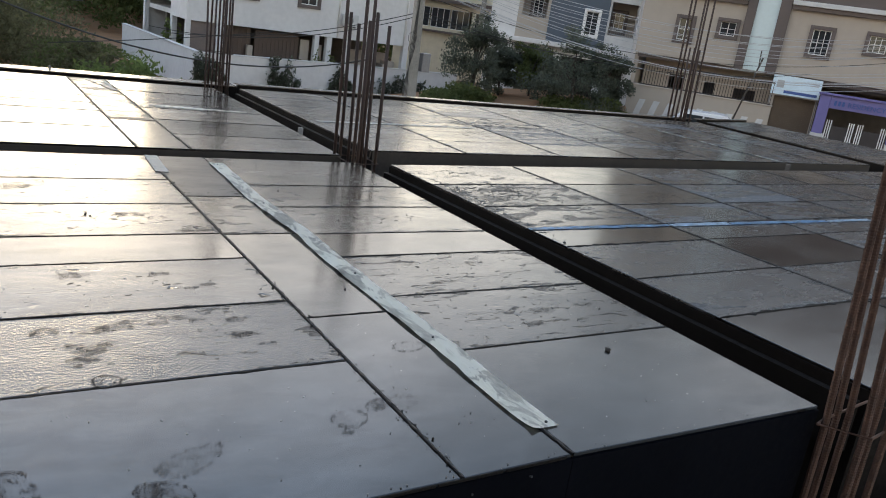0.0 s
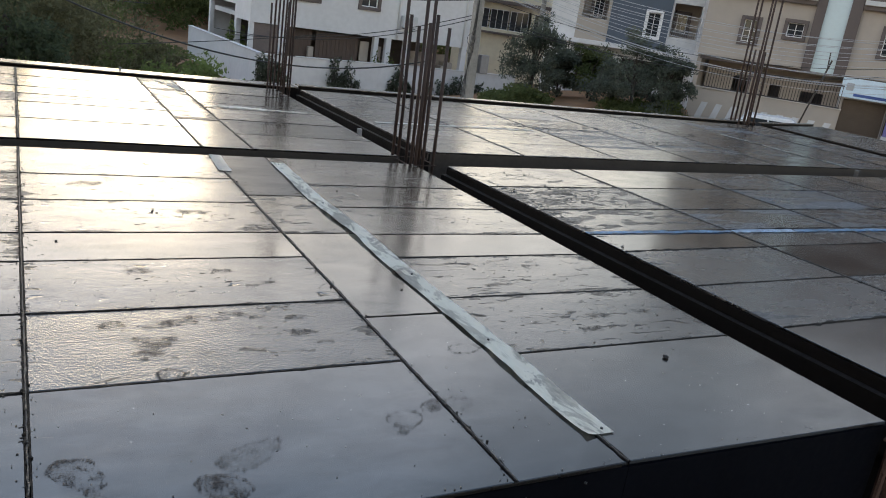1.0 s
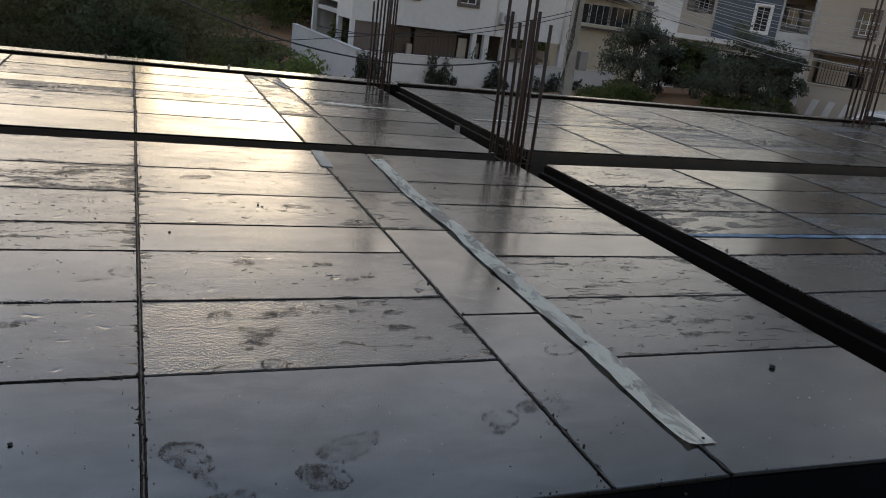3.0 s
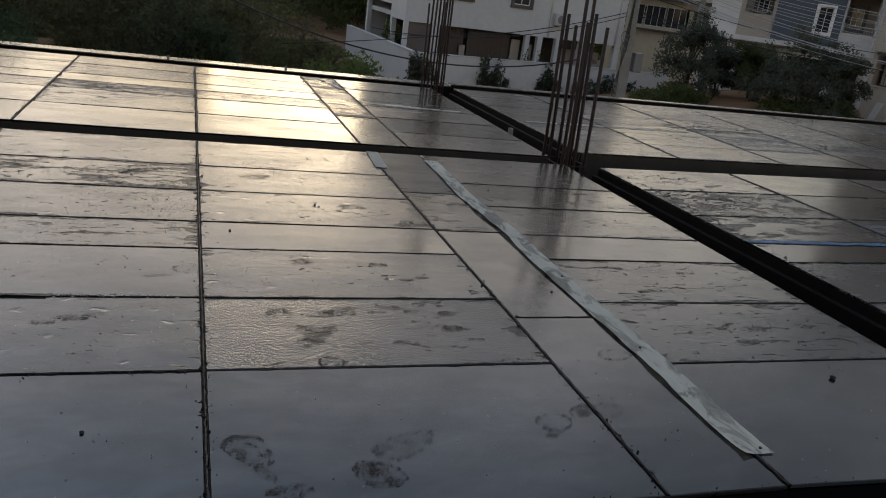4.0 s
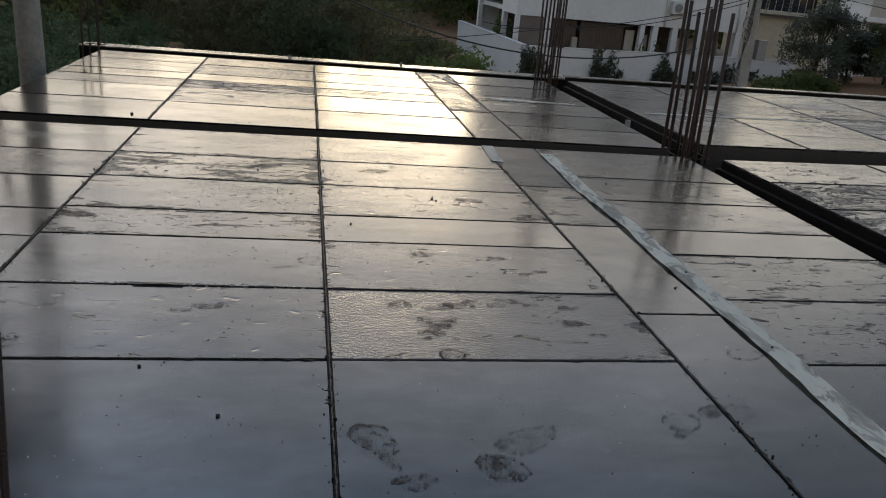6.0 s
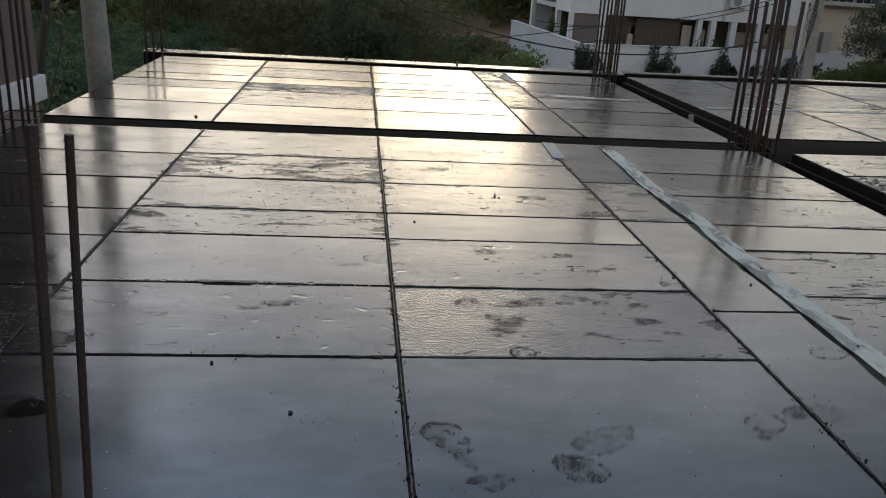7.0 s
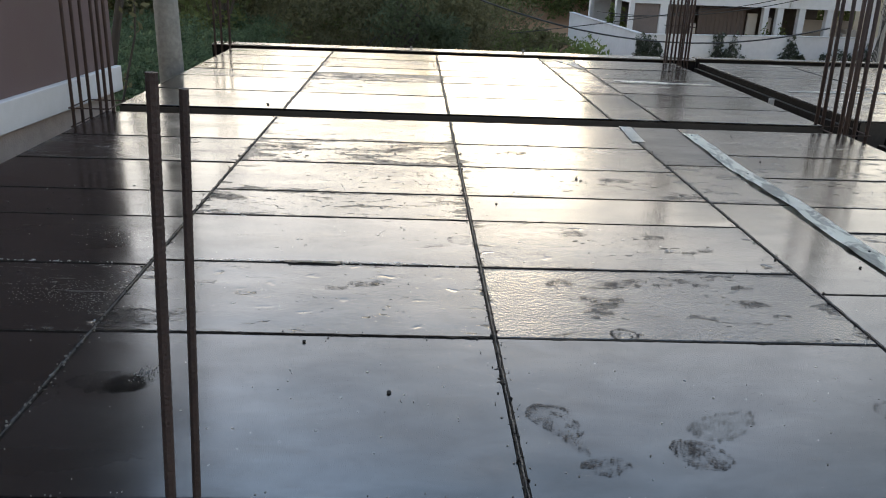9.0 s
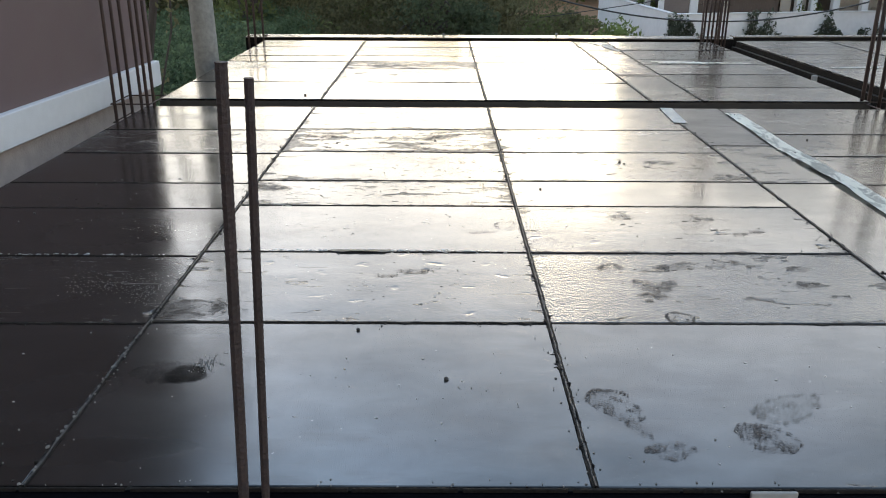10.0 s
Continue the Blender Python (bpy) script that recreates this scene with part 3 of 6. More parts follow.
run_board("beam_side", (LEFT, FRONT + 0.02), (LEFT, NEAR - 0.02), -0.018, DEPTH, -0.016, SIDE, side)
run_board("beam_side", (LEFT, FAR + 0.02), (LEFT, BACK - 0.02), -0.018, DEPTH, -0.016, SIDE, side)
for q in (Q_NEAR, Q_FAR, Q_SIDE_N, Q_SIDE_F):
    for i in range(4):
        run_board("beam_side", q[i], q[(i + 1) % 4], 0.018, LOW, -0.016, SIDE_HAZE if q is Q_FAR and i == 0 else SIDE, side)
# stepped ledger on the far face of the long beam trough
for a, b in (((3.262, FRONT + 0.02), (3.145, 3.35)), ((3.25, 3.90), (3.205, 7.58))):
    run_board("ledger_board", a, b, 0.045, -0.30, -0.062, SIDE, "wet timber ledger along the beam trough, darkened for shade")
# trough bottoms carry their shade in the timber tone
single("trough_bottom", boxes((LEFT - 0.3, RIGHT + 0.03, NEAR - 0.02, FAR + 0.02, DEPTH - 0.03, DEPTH)), UNDER, "dark plywood bottom of the cross beam trough", "formwork board", kind="structure")
single("trough_bottom", boxes((RIGHT + 0.03, 3.30, FRONT - 0.45, BACK + 0.3, LOW - 0.03, LOW)), UNDER, "dark plywood bottom of the long beam trough", "formwork board", kind="structure")
single("trough_bottom", prism(bmesh.new(), [(3.30, 3.33), (12.9, 3.98), (12.9, 4.42), (3.30, 3.92)], DEPTH - 0.03, DEPTH), UNDER, "dark plywood bottom of the far cross trough", "formwork board", kind="structure")
single("trough_bottom", boxes((LEFT - 0.3, RIGHT + 0.02, BACK, BACK + 0.35, DEPTH - 0.03, DEPTH)), UNDER, "dark plywood bottom of the edge beam trough", "formwork board", kind="structure")
single("trough_bottom", boxes((LEFT - 0.3, RIGHT + 0.02, FRONT - 0.40, FRONT + 0.01, LOW - 0.03, LOW)), UNDER, "dark plywood bottom of the front beam trough", "formwork board", kind="structure")


# outer edge boards, with their wet tops
def edge_run(p, q, w_top, z_top, label):
    a, b = Vector(p), Vector(q)
    d = (b - a).normalized()
    nrm = Vector((-d.y, d.x)) * w_top
    t = thing("edge_board", label, "edge board", group="outer edge boards", kind="structure")
    part("face_board", prism(bmesh.new(), [tuple(a), tuple(b), tuple(b + nrm * 0.25), tuple(a + nrm * 0.25)], DEPTH, z_top - 0.012), SIDE, t)
    part("cap_board", prism(bmesh.new(), [tuple(a - nrm * 0.05), tuple(b - nrm * 0.05), tuple(b + nrm), tuple(a + nrm)], z_top - 0.012, z_top), LEDGE, t, "wet timber cap that shines")
    return t


edge_run((-2.72, BACK + 0.35), (RIGHT + 0.39, BACK + 0.35), 0.28, 0.004, "wet timber edge board along the back of the deck")
edge_run((RIGHT + 0.4, BACK + 0.36), (12.5, BACK + 0.92), 0.14, 0.03, "dark timber edge board along the back of the far bays")
edge_run((12.95, 8.6), (15.3, 9.25), 0.10, 0.01, "dark timber edge board at the far corner")

# ---- seams, nails and grit ----
rs = np.random.RandomState(11)


def seam_strip(name, x0, y0, x1, y1, width, label):
    """A raised joint: filler between two worn lips, broken here and there."""
    t = thing(name, label, "deck joint", group="deck joints", kind="structure")
    a, b = Vector((x0, y0)), Vector((x1, y1))
    d = (b - a).normalized()
    nrm = Vector((-d.y, d.x))
    n = max(2, int((b - a).length / 0.022))
    for off, half, top, material, nm in ((0, width * 0.23, 0.0030, LIP, "filler"), (-width * 0.42, width * 0.20, 0.0016, SEAM, "lip"), (width * 0.42, width * 0.20, 0.0016, SEAM, "lip")):
        bm = bmesh.new()
        rows = []
        for i in range(n + 1):
            c = a.lerp(b, i / n) + nrm * (off + rs.normal() * width * 0.07)
            hw, tz = half * (0.65 + 0.7 * rs.rand() + (0.9 if rs.rand() < 0.06 else 0)), top + rs.rand() * 0.0016
            rows.append([bm.verts.new((*(c - nrm * hw), -0.004)), bm.verts.new((*(c - nrm * hw * 0.7), tz)), bm.verts.new((*(c + nrm * hw * 0.7), tz)), bm.verts.new((*(c + nrm * hw), -0.004))])
        for p, q in zip(rows, rows[1:]):
            for k in range(3):
                bm.faces.new((p[k], q[k], q[k + 1], p[k + 1]))
        part(nm, bm, material, t)
    return t


for x in (XB, 0.0, XC):
    seam_strip("deck_joint", x, FRONT + 0.005, x, NEAR - 0.005, 0.0115 if x < 1 else 0.0115, "raised black joint with worn lips between sheets")
    seam_strip("deck_joint", x + 0.004, FAR + 0.005, x, BACK - 0.005, 0.016, "raised black joint with worn lips between far sheets")
seam_strip("deck_joint", XD, FRONT + 0.005, XD, -0.60, 0.014, "raised black joint running under the pale strip")
seam_strip("deck_joint", 1.615, FAR + 0.005, 1.615, BACK - 0.005, 0.014, "raised black joint between far sheets")
for u in US[1:-1]:
    a, b = bilinear(Q_NEAR, u, 0.005), bilinear(Q_NEAR, u, 0.995)
    seam_strip("deck_joint", *a, *b, 0.024, "raised joint with dried filler between sheets")
for u in (0.12, 0.262, 0.40, 0.56, 0.86):
    a, b = bilinear(Q_FAR, u, 0.005), bilinear(Q_FAR, u, 0.995)
    seam_strip("deck_joint", *a, *b, 0.020, "raised joint with dried filler between sheets")


def row_joint(x0, x1, y, wide=0.005):
    """Dark filler squeezed out of a cross joint, uneven along its length."""
    bm, rows = bmesh.new(), []
    n = int((x1 - x0) / 0.03)
    for i in range(n + 1):
        x = x0 + (x1 - x0) * i / n
        a, b = wide * (0.7 + 0.5 * rs.rand() + (1.6 if rs.rand() < 0.07 else 0)), wide * (0.7 + 0.5 * rs.rand() + (1.6 if rs.rand() < 0.07 else 0))
        z = 0.0012 + 0.0016 * rs.rand()
        rows.append([bm.verts.new((x, y - a, -0.003)), bm.verts.new((x, y - a * 0.5, z)), bm.verts.new((x, y + b * 0.5, z)), bm.verts.new((x, y + b, -0.003))])
    for p, q in zip(rows, rows[1:]):
        for k in range(3):
            bm.faces.new((p[k], q[k], q[k + 1], p[k + 1]))
    single("cross_joint", bm, SEAM, "dark uneven filler in a cross joint of the deck", "deck joint", group="cross joints", kind="structure")


for x0, x1, rows_ in ((LEFT, XB, R_LEFT), (XB, 0, R_NEAR), (0, XC, R_NEAR), (XC, XD - 0.02, R_STRIP), (XD + 0.06, RIGHT, R_RIGHT), (LEFT, XB, R_FAR), (XB, 0, R_FAR), (0, XC, R_FAR), (1.615, RIGHT, R_FRIGHT)):
    for y in rows_[1:-1]:
        row_joint(x0 + 0.012, x1 - 0.012, y + 0.002 * rs.normal(), (0.0050 if rs.rand() < 0.7 else 0.0065) * (2.0 if y > FAR else 1.0))


row_joint(XC + 0.012, 1.605, 4.87, 0.013)
row_joint(XB + 0.02, -0.48, 2.131, 0.012)
row_joint(0.03, 0.62, 1.556, 0.009)


def skew_joint(q, s0, s1, t, wide):
    bm, rows = bmesh.new(), []
    a, b = bilinear(q, s0, t), bilinear(q, s1, t)
    n = int((b - a).length / 0.04)
    for i in range(n + 1):
        c = a.lerp(b, i / n)
        lo, hi = wide * (0.5 + 0.6 * rs.rand() + (2.2 if rs.rand() < 0.10 else 0)), wide * (0.5 + 0.6 * rs.rand() + (2.2 if rs.rand() < 0.10 else 0))
        z = 0.0012 + 0.003 * rs.rand()
        rows.append([bm.verts.new((c.x, c.y - lo, -0.003)), bm.verts.new((c.x, c.y - lo * 0.5, z)), bm.verts.new((c.x, c.y + hi * 0.5, z)), bm.verts.new((c.x, c.y + hi, -0.003))])
    for p, r in zip(rows, rows[1:]):
        for k in range(3):
            bm.faces.new((p[k], r[k], r[k + 1], p[k + 1]))
    single("cross_joint", bm, SEAM, "dark chipped filler in a cross joint of the far deck", "deck joint", group="cross joints", kind="structure")


for s0, s1 in zip(US[:6], US[1:7]):
    for t in VN[1:-1]:
        skew_joint(Q_NEAR, s0 + 0.002, s1 - 0.002, t + 0.001 * rs.normal(), 0.0105)


def studs(places, r, h):
    vs, fs = [], []
    for x, y, z in places:
        k, s = len(vs), r * (0.6 + 0.8 * rs.rand())
        hh = h * (0.5 + rs.rand())
        for zz, q in ((z - 0.001, 1.0), (z + hh * 0.7, 0.9), (z + hh, 0.4)):
            vs.extend((x + s * q * math.cos(i * math.tau / 6) * (1 + 0.2 * rs.normal()), y + s * q * math.sin(i * math.tau / 6), zz) for i in range(6))
        for g in (0, 6):
            fs.extend((k + g + i, k + g + (i + 1) % 6, k + g + 6 + (i + 1) % 6, k + g + 6 + i) for i in range(6))
        fs.append(tuple(k + 12 + i for i in range(6)))
    me = bpy.data.meshes.new("studs")
    me.from_pydata(vs, [], fs)
    return me


def stud_thing(name, places, r, h, material, label, category):
    me = studs(places, r, h)
    me.materials.append(material)
    return tagged(new(name, me), label, category, kind="stuff")


nails = []
for x, (ya, yb) in ((XB, (FRONT, NEAR)), (0, (FRONT, NEAR)), (XC, (FRONT, NEAR)), (XB, (FAR, BACK)), (0, (FAR, BACK)), (XC, (FAR, BACK))):
    y = ya + 0.03
    while y < yb:
        for s in (-1, 1):
            if rs.rand() < 0.5:
                nails.append((x + s * (0.016 + 0.012 * rs.rand()), y + 0.02 * rs.normal(), 0.001))
        y += 0.045 + 0.05 * rs.rand()
for rows, x0, x1 in ((R_NEAR, XB, XC), (R_LEFT, LEFT, XB), (R_RIGHT, XD, RIGHT), (R_FAR, LEFT, XC)):
    for y in rows[:-1]:
        x = x0
        while x < x1:
            nails.append((x, y + (0.02 if rs.rand() < 0.7 else -0.015) + 0.004 * rs.normal(), 0.001))
            x += 0.10 + 0.16 * rs.rand()
stud_thing("nail_heads", nails, 0.0024, 0.0009, NAIL, "small black nail heads along the sheet edges", "nails")
grit = []
for _ in range(120):
    x, y = rs.uniform(LEFT, RIGHT), FRONT + abs(rs.normal()) * 1.6
    if y < NEAR - 0.02:
        grit.append((x, y, 0.001))
for _ in range(150):
    grit.append((rs.normal() * 0.02 + rs.choice([XB, 0, XC]), rs.uniform(FRONT, NEAR), 0.002))
for _ in range(50):
    grit.append((rs.uniform(LEFT, RIGHT), FRONT + abs(rs.normal()) * 0.012 + 0.002, 0.001))
stud_thing("cement_grit", grit, 0.0018, 0.002, GRIT, "scattered cement grit and crumbs on the deck", "grit")
lumps = [(x + 0.010 * rs.normal(), rs.uniform(*yy), 0.002) for x, yy, n_ in ((0, (FRONT, NEAR), 70), (XC, (FRONT, NEAR), 45), (XB, (FRONT, NEAR), 60), (0, (FAR, BACK), 90), (XB, (FAR, BACK), 80), (XC, (FAR, BACK), 60)) for _ in range(n_)]
lumps += [(*(bilinear(Q_NEAR, u, rs.rand()) + Vector((0.010 * rs.normal(), 0))), 0.002) for u in US[1:6] for _ in range(80)]
stud_thing("joint_lumps", lumps, 0.0038, 0.0035, SEAM, "dark lumps of filler along the joints", "filler")
stud_thing("seam_crumbs", [(XB + 0.007 * rs.normal(), FRONT + 0.02 + 0.030 * i + 0.012 * rs.normal(), 0.003) for i in range(30)], 0.0036, 0.0034, GRIT, "pale cement crumbs stuck in the joint", "grit")
stud_thing("patch_crumbs", [(-0.985 + 0.018 * rs.normal(), -0.262 + 0.022 * rs.normal(), 0.001) for i in range(70)], 0.0017, 0.002, GRIT, "pale crumbs beside an oily patch", "grit")
stud_thing("front_edge_bolts", [(x, FRONT - 0.004, -0.03 - 0.05 * rs.rand()) for x in np.arange(LEFT + 0.1, XD, 0.21)], 0.004, 0.004, LIP, "bolt heads on the front beam side", "bolts")
single("front_lip", boxes(*[(x + 0.006, x + 0.225 + 0.01 * rs.rand(), FRONT - 0.005, FRONT + 0.001, -0.008, 0.0005 + 0.0015 * rs.rand()) for x in np.arange(LEFT, XD - 0.2, 0.236)], bevel=0.001), SEAM, "worn metal lip along the front edge of the deck", "edge lip", kind="structure")

# chipped film: small peeled spots and curled scraps
PEEL = mat("peeled_spot", (0.034, 0.028, 0.024), 0.6, spec=0.2, bump=0.3)
CURL = mat("curled_film", (0.14, 0.135, 0.13), 0.4, bump=0.5)
CRACKLE = mat("pale_crackled_film", (0.42, 0.41, 0.39), 0.5, var=0.4, scale=20, bump=0.5)
rf = np.random.RandomState(31)


def scraps(name, clusters, high, material, label):
    """Thin ragged scraps, longer across the deck than along it; clusters of (x, y, spread x, spread y, count, size)."""
    vs, fs = [], []
    for cx, cy, sx, sy, count, size in clusters:
        for _ in range(count):
            x, y = cx + sx * rf.uniform(-1, 1) * rf.rand() ** 0.4, cy + sy * rf.uniform(-1, 1) * rf.rand() ** 0.4
            a = size * (0.5 + 1.9 * rf.rand() ** 2)
            b, k, turn = a * rf.uniform(0.14, 0.34), len(vs), rf.normal() * 0.35
            ring = [(0.65 + 0.6 * rf.rand()) for _ in range(9)]
            for z, q in ((-0.001, 1.06), (high * (0.6 + 0.6 * rf.rand()), 1.0)):
                for i, r in enumerate(ring):
                    u, v = a * r * q * math.cos(i * math.tau / 9), b * r * q * math.sin(i * math.tau / 9)
                    vs.append((x + u * math.cos(turn) - v * math.sin(turn), y + u * math.sin(turn) + v * math.cos(turn), z))
            fs.extend((k + i, k + (i + 1) % 9, k + 9 + (i + 1) % 9, k + 9 + i) for i in range(9))
            fs.append(tuple(k + 9 + i for i in range(9)))
    me = bpy.data.meshes.new(name)
    me.from_pydata(vs, [], fs)
    me.materials.append(material)
    tagged(new(name, me), label, "scraps", kind="stuff")


along = [(0.6, y, 0.58, 0.020, 12, 0.0035) for y in R_NEAR[1:-1]] + [(-0.6, y, 0.58, 0.020, 12, 0.0035) for y in R_NEAR[1:-1]] + [(2.25, y, 0.55, 0.020, 12, 0.004) for y in R_RIGHT[1:-1]]
beside = [(x + o, y, 0.05, 0.55, 20, 0.0035) for x in (XB, 0.0, XC) for o in (-0.05, 0.05) for y in (1.4, 2.5)]
far_ = [(3.75, 2.5, 0.5, 0.30, 260, 0.012), (3.7, 3.12, 0.42, 0.14, 70, 0.008), (4.25, 2.2, 0.35, 0.12, 60, 0.008), (3.26, 1.7, 0.04, 1.5, 90, 0.008), (5.4, 2.4, 0.5, 0.3, 70, 0.014), (6.6, 1.9, 0.6, 0.3, 60, 0.014), (8.2, 2.7, 0.8, 0.4, 60, 0.016),
        (6.0, 5.9, 0.9, 0.28, 170, 0.024), (7.5, 5.3, 0.8, 0.25, 130, 0.024), (5.2, 5.2, 0.5, 0.25, 50, 0.018), (8.8, 6.3, 0.7, 0.3, 60, 0.024), (-0.62, 5.47, 0.5, 0.15, 130, 0.012), (-0.7, 2.40, 0.42, 0.18, 40, 0.007), (0.75, 5.95, 0.4, 0.15, 30, 0.010),
        (2.3, 0.3, 0.45, 0.2, 30, 0.0035), (2.25, 1.75, 0.5, 0.2, 30, 0.005), (2.2, 3.0, 0.5, 0.25, 30, 0.006), (-1.9, 1.3, 0.4, 0.7, 50, 0.005), (0.6, 1.85, 0.5, 0.2, 16, 0.006), (1.12, 1.66, 0.08, 0.05, 20, 0.007)]
dashes = [(0.65, 0.88, 0.5, 0.25, 40, 0.010), (0.75, 1.85, 0.42, 0.24, 90, 0.010), (-0.7, 1.35, 0.5, 0.17, 50, 0.009), (-0.65, 2.42, 0.52, 0.25, 110, 0.011), (0.6, 2.4, 0.55, 0.25, 40, 0.010), (2.25, 0.85, 0.55, 0.25, 45, 0.009), (2.25, 0.28, 0.55, 0.25, 50, 0.009),
          (-0.6, 1.85, 0.5, 0.25, 30, 0.008), (0.6, 0.3, 0.55, 0.27, 50, 0.006), (2.25, 1.8, 0.5, 0.2, 40, 0.010), (2.2, 2.95, 0.5, 0.3, 40, 0.012), (-0.6, 5.5, 0.55, 0.2, 120, 0.016), (0.6, 5.5, 0.5, 0.2, 40, 0.014), (2.2, 6.2, 0.55, 0.9, 90, 0.016), (-1.8, 2.4, 0.5, 0.25, 60, 0.011)]
scraps("peeled_spots", along + beside + far_ + [(x, y, sx, sy, n_ * 2 // 3, sz * 0.8) for x, y, sx, sy, n_, sz in dashes], 0.0005, PEEL, "dark peeled spots where the film has come off the sheets")
scraps("film_scraps", [(c[0], c[1], c[2] * 1.1, c[3] * 1.2, c[4] // 5, c[5] * 0.6) for c in far_] + [(3.3, 2.0, 0.05, 1.3, 40, 0.012), (12.0, 3.2, 0.2, 0.7, 14, 0.03), (6.5, 6.1, 1.4, 0.4, 70, 0.030)], 0.004, CURL, "pale curled scraps of film on the sheets")

scraps("film_crackle", [(-0.62, 0.612, 0.52, 0.010, 150, 0.0055), (-0.30, 0.60, 0.26, 0.012, 60, 0.004), (-1.75, 0.56, 0.5, 0.012, 60, 0.004), (-1.05, 1.17, 0.12, 0.03, 40, 0.005)], 0.0012, CRACKLE, "pale crackled film along a torn sheet edge")

ragged_far = [(1.205, 6.2, 0.022, 1.25, 130, 0.011), (1.60, 6.2, 0.022, 1.2, 120, 0.011), (1.42, 4.95, 0.19, 0.014, 26, 0.010), (0.0, 6.0, 0.02, 1.6, 60, 0.010), (-1.2, 6.0, 0.02, 1.6, 60, 0.010)]
ragged_near = [(x, y, 0.011, 1.0, 170, 0.0056) for x in (XB, 0.0, XC) for y in (0.2, 2.1)] + [(x, y, 0.57, 0.006, 46, 0.0048) for x, ys in ((-0.6, R_NEAR), (0.6, R_NEAR), (2.25, R_RIGHT)) for y in ys[1:-1]]
scraps("seam_crumbs", ragged_far + ragged_near, 0.0005, PEEL, "dark broken edges and crumbs along the seams")

specks = [(-0.6, -0.4, 0.58, 0.36, 110, 0.0022), (0.6, -0.4, 0.58, 0.36, 90, 0.0020), (1.42, -0.2, 0.18, 0.55, 40, 0.0020), (2.25, -0.4, 0.58, 0.36, 80, 0.0024), (-1.8, -0.4, 0.55, 0.36, 60, 0.0022),
          (-0.6, 0.3, 0.58, 0.28, 110, 0.0026), (-0.6, 0.88, 0.58, 0.27, 110, 0.0028), (0.6, 0.88, 0.58, 0.27, 120, 0.0030), (-0.6, 1.35, 0.58, 0.19, 110, 0.0032), (-0.6, 1.85, 0.58, 0.27, 130, 0.0034), (0.6, 2.4, 0.58, 0.27, 90, 0.0036), (2.25, 0.85, 0.58, 0.27, 90, 0.0032), (2.25, 0.27, 0.58, 0.27, 90, 0.0028), (-0.6, 3.05, 0.55, 0.3, 60, 0.004), (0.6, 4.2, 1.7, 0.5, 120, 0.005), (0.5, 6.2, 2.0, 1.0, 160, 0.007)]
scraps("dust_crumbs", [(-1.42, 0.30, 0.20, 0.13, 380, 0.0010), (-1.30, 0.22, 0.08, 0.12, 160, 0.0010), (-1.40, 0.85, 0.25, 0.15, 70, 0.0012)], 0.0006, GRIT, "grey dried cement dust sprinkled on the sheets")
scraps("dark_specks", [(x, y, sx, sy, n_ // (9 if y < 0 else 2), sz * 0.8) for x, y, sx, sy, n_, sz in specks], 0.0005, PEEL, "fine dark nicks scattered over the sheets")
scraps("pale_specks", [(x, y, sx, sy, n_ // 4, sz * 0.8) for x, y, sx, sy, n_, sz in specks], 0.0014, CRACKLE, "fine pale crumbs of film scattered over the sheets")

# small stones on the deck
PEBBLE = mat("dark_pebble", (0.03, 0.026, 0.024), 0.8)
for x, y, r in ((2.335, -0.178, 0.013), (-0.317, -0.338, 0.0068), (-0.579, -0.05, 0.006), (1.85, 2.45, 0.006), (0.14, 1.42, 0.0055), (1.52, 0.68, 0.006), (-1.36, 3.85, 0.012), (0.62, 1.92, 0.007)):
    bm = bmesh.new()
    bmesh.ops.create_icosphere(bm, subdivisions=2, radius=r)
    for v in bm.verts:
        v.co *= 1 + 0.35 * noise.noise(v.co * 90 + Vector((x, y, 0)))
        v.co = Vector((v.co.x + x, v.co.y + y, max(v.co.z * 0.75, -r * 0.4) + r * 0.4))
    single("pebble", bm, PEBBLE, "small dark stone lying on the deck", "stone", group="stones on the deck")

# ---- stains and shoe marks ----


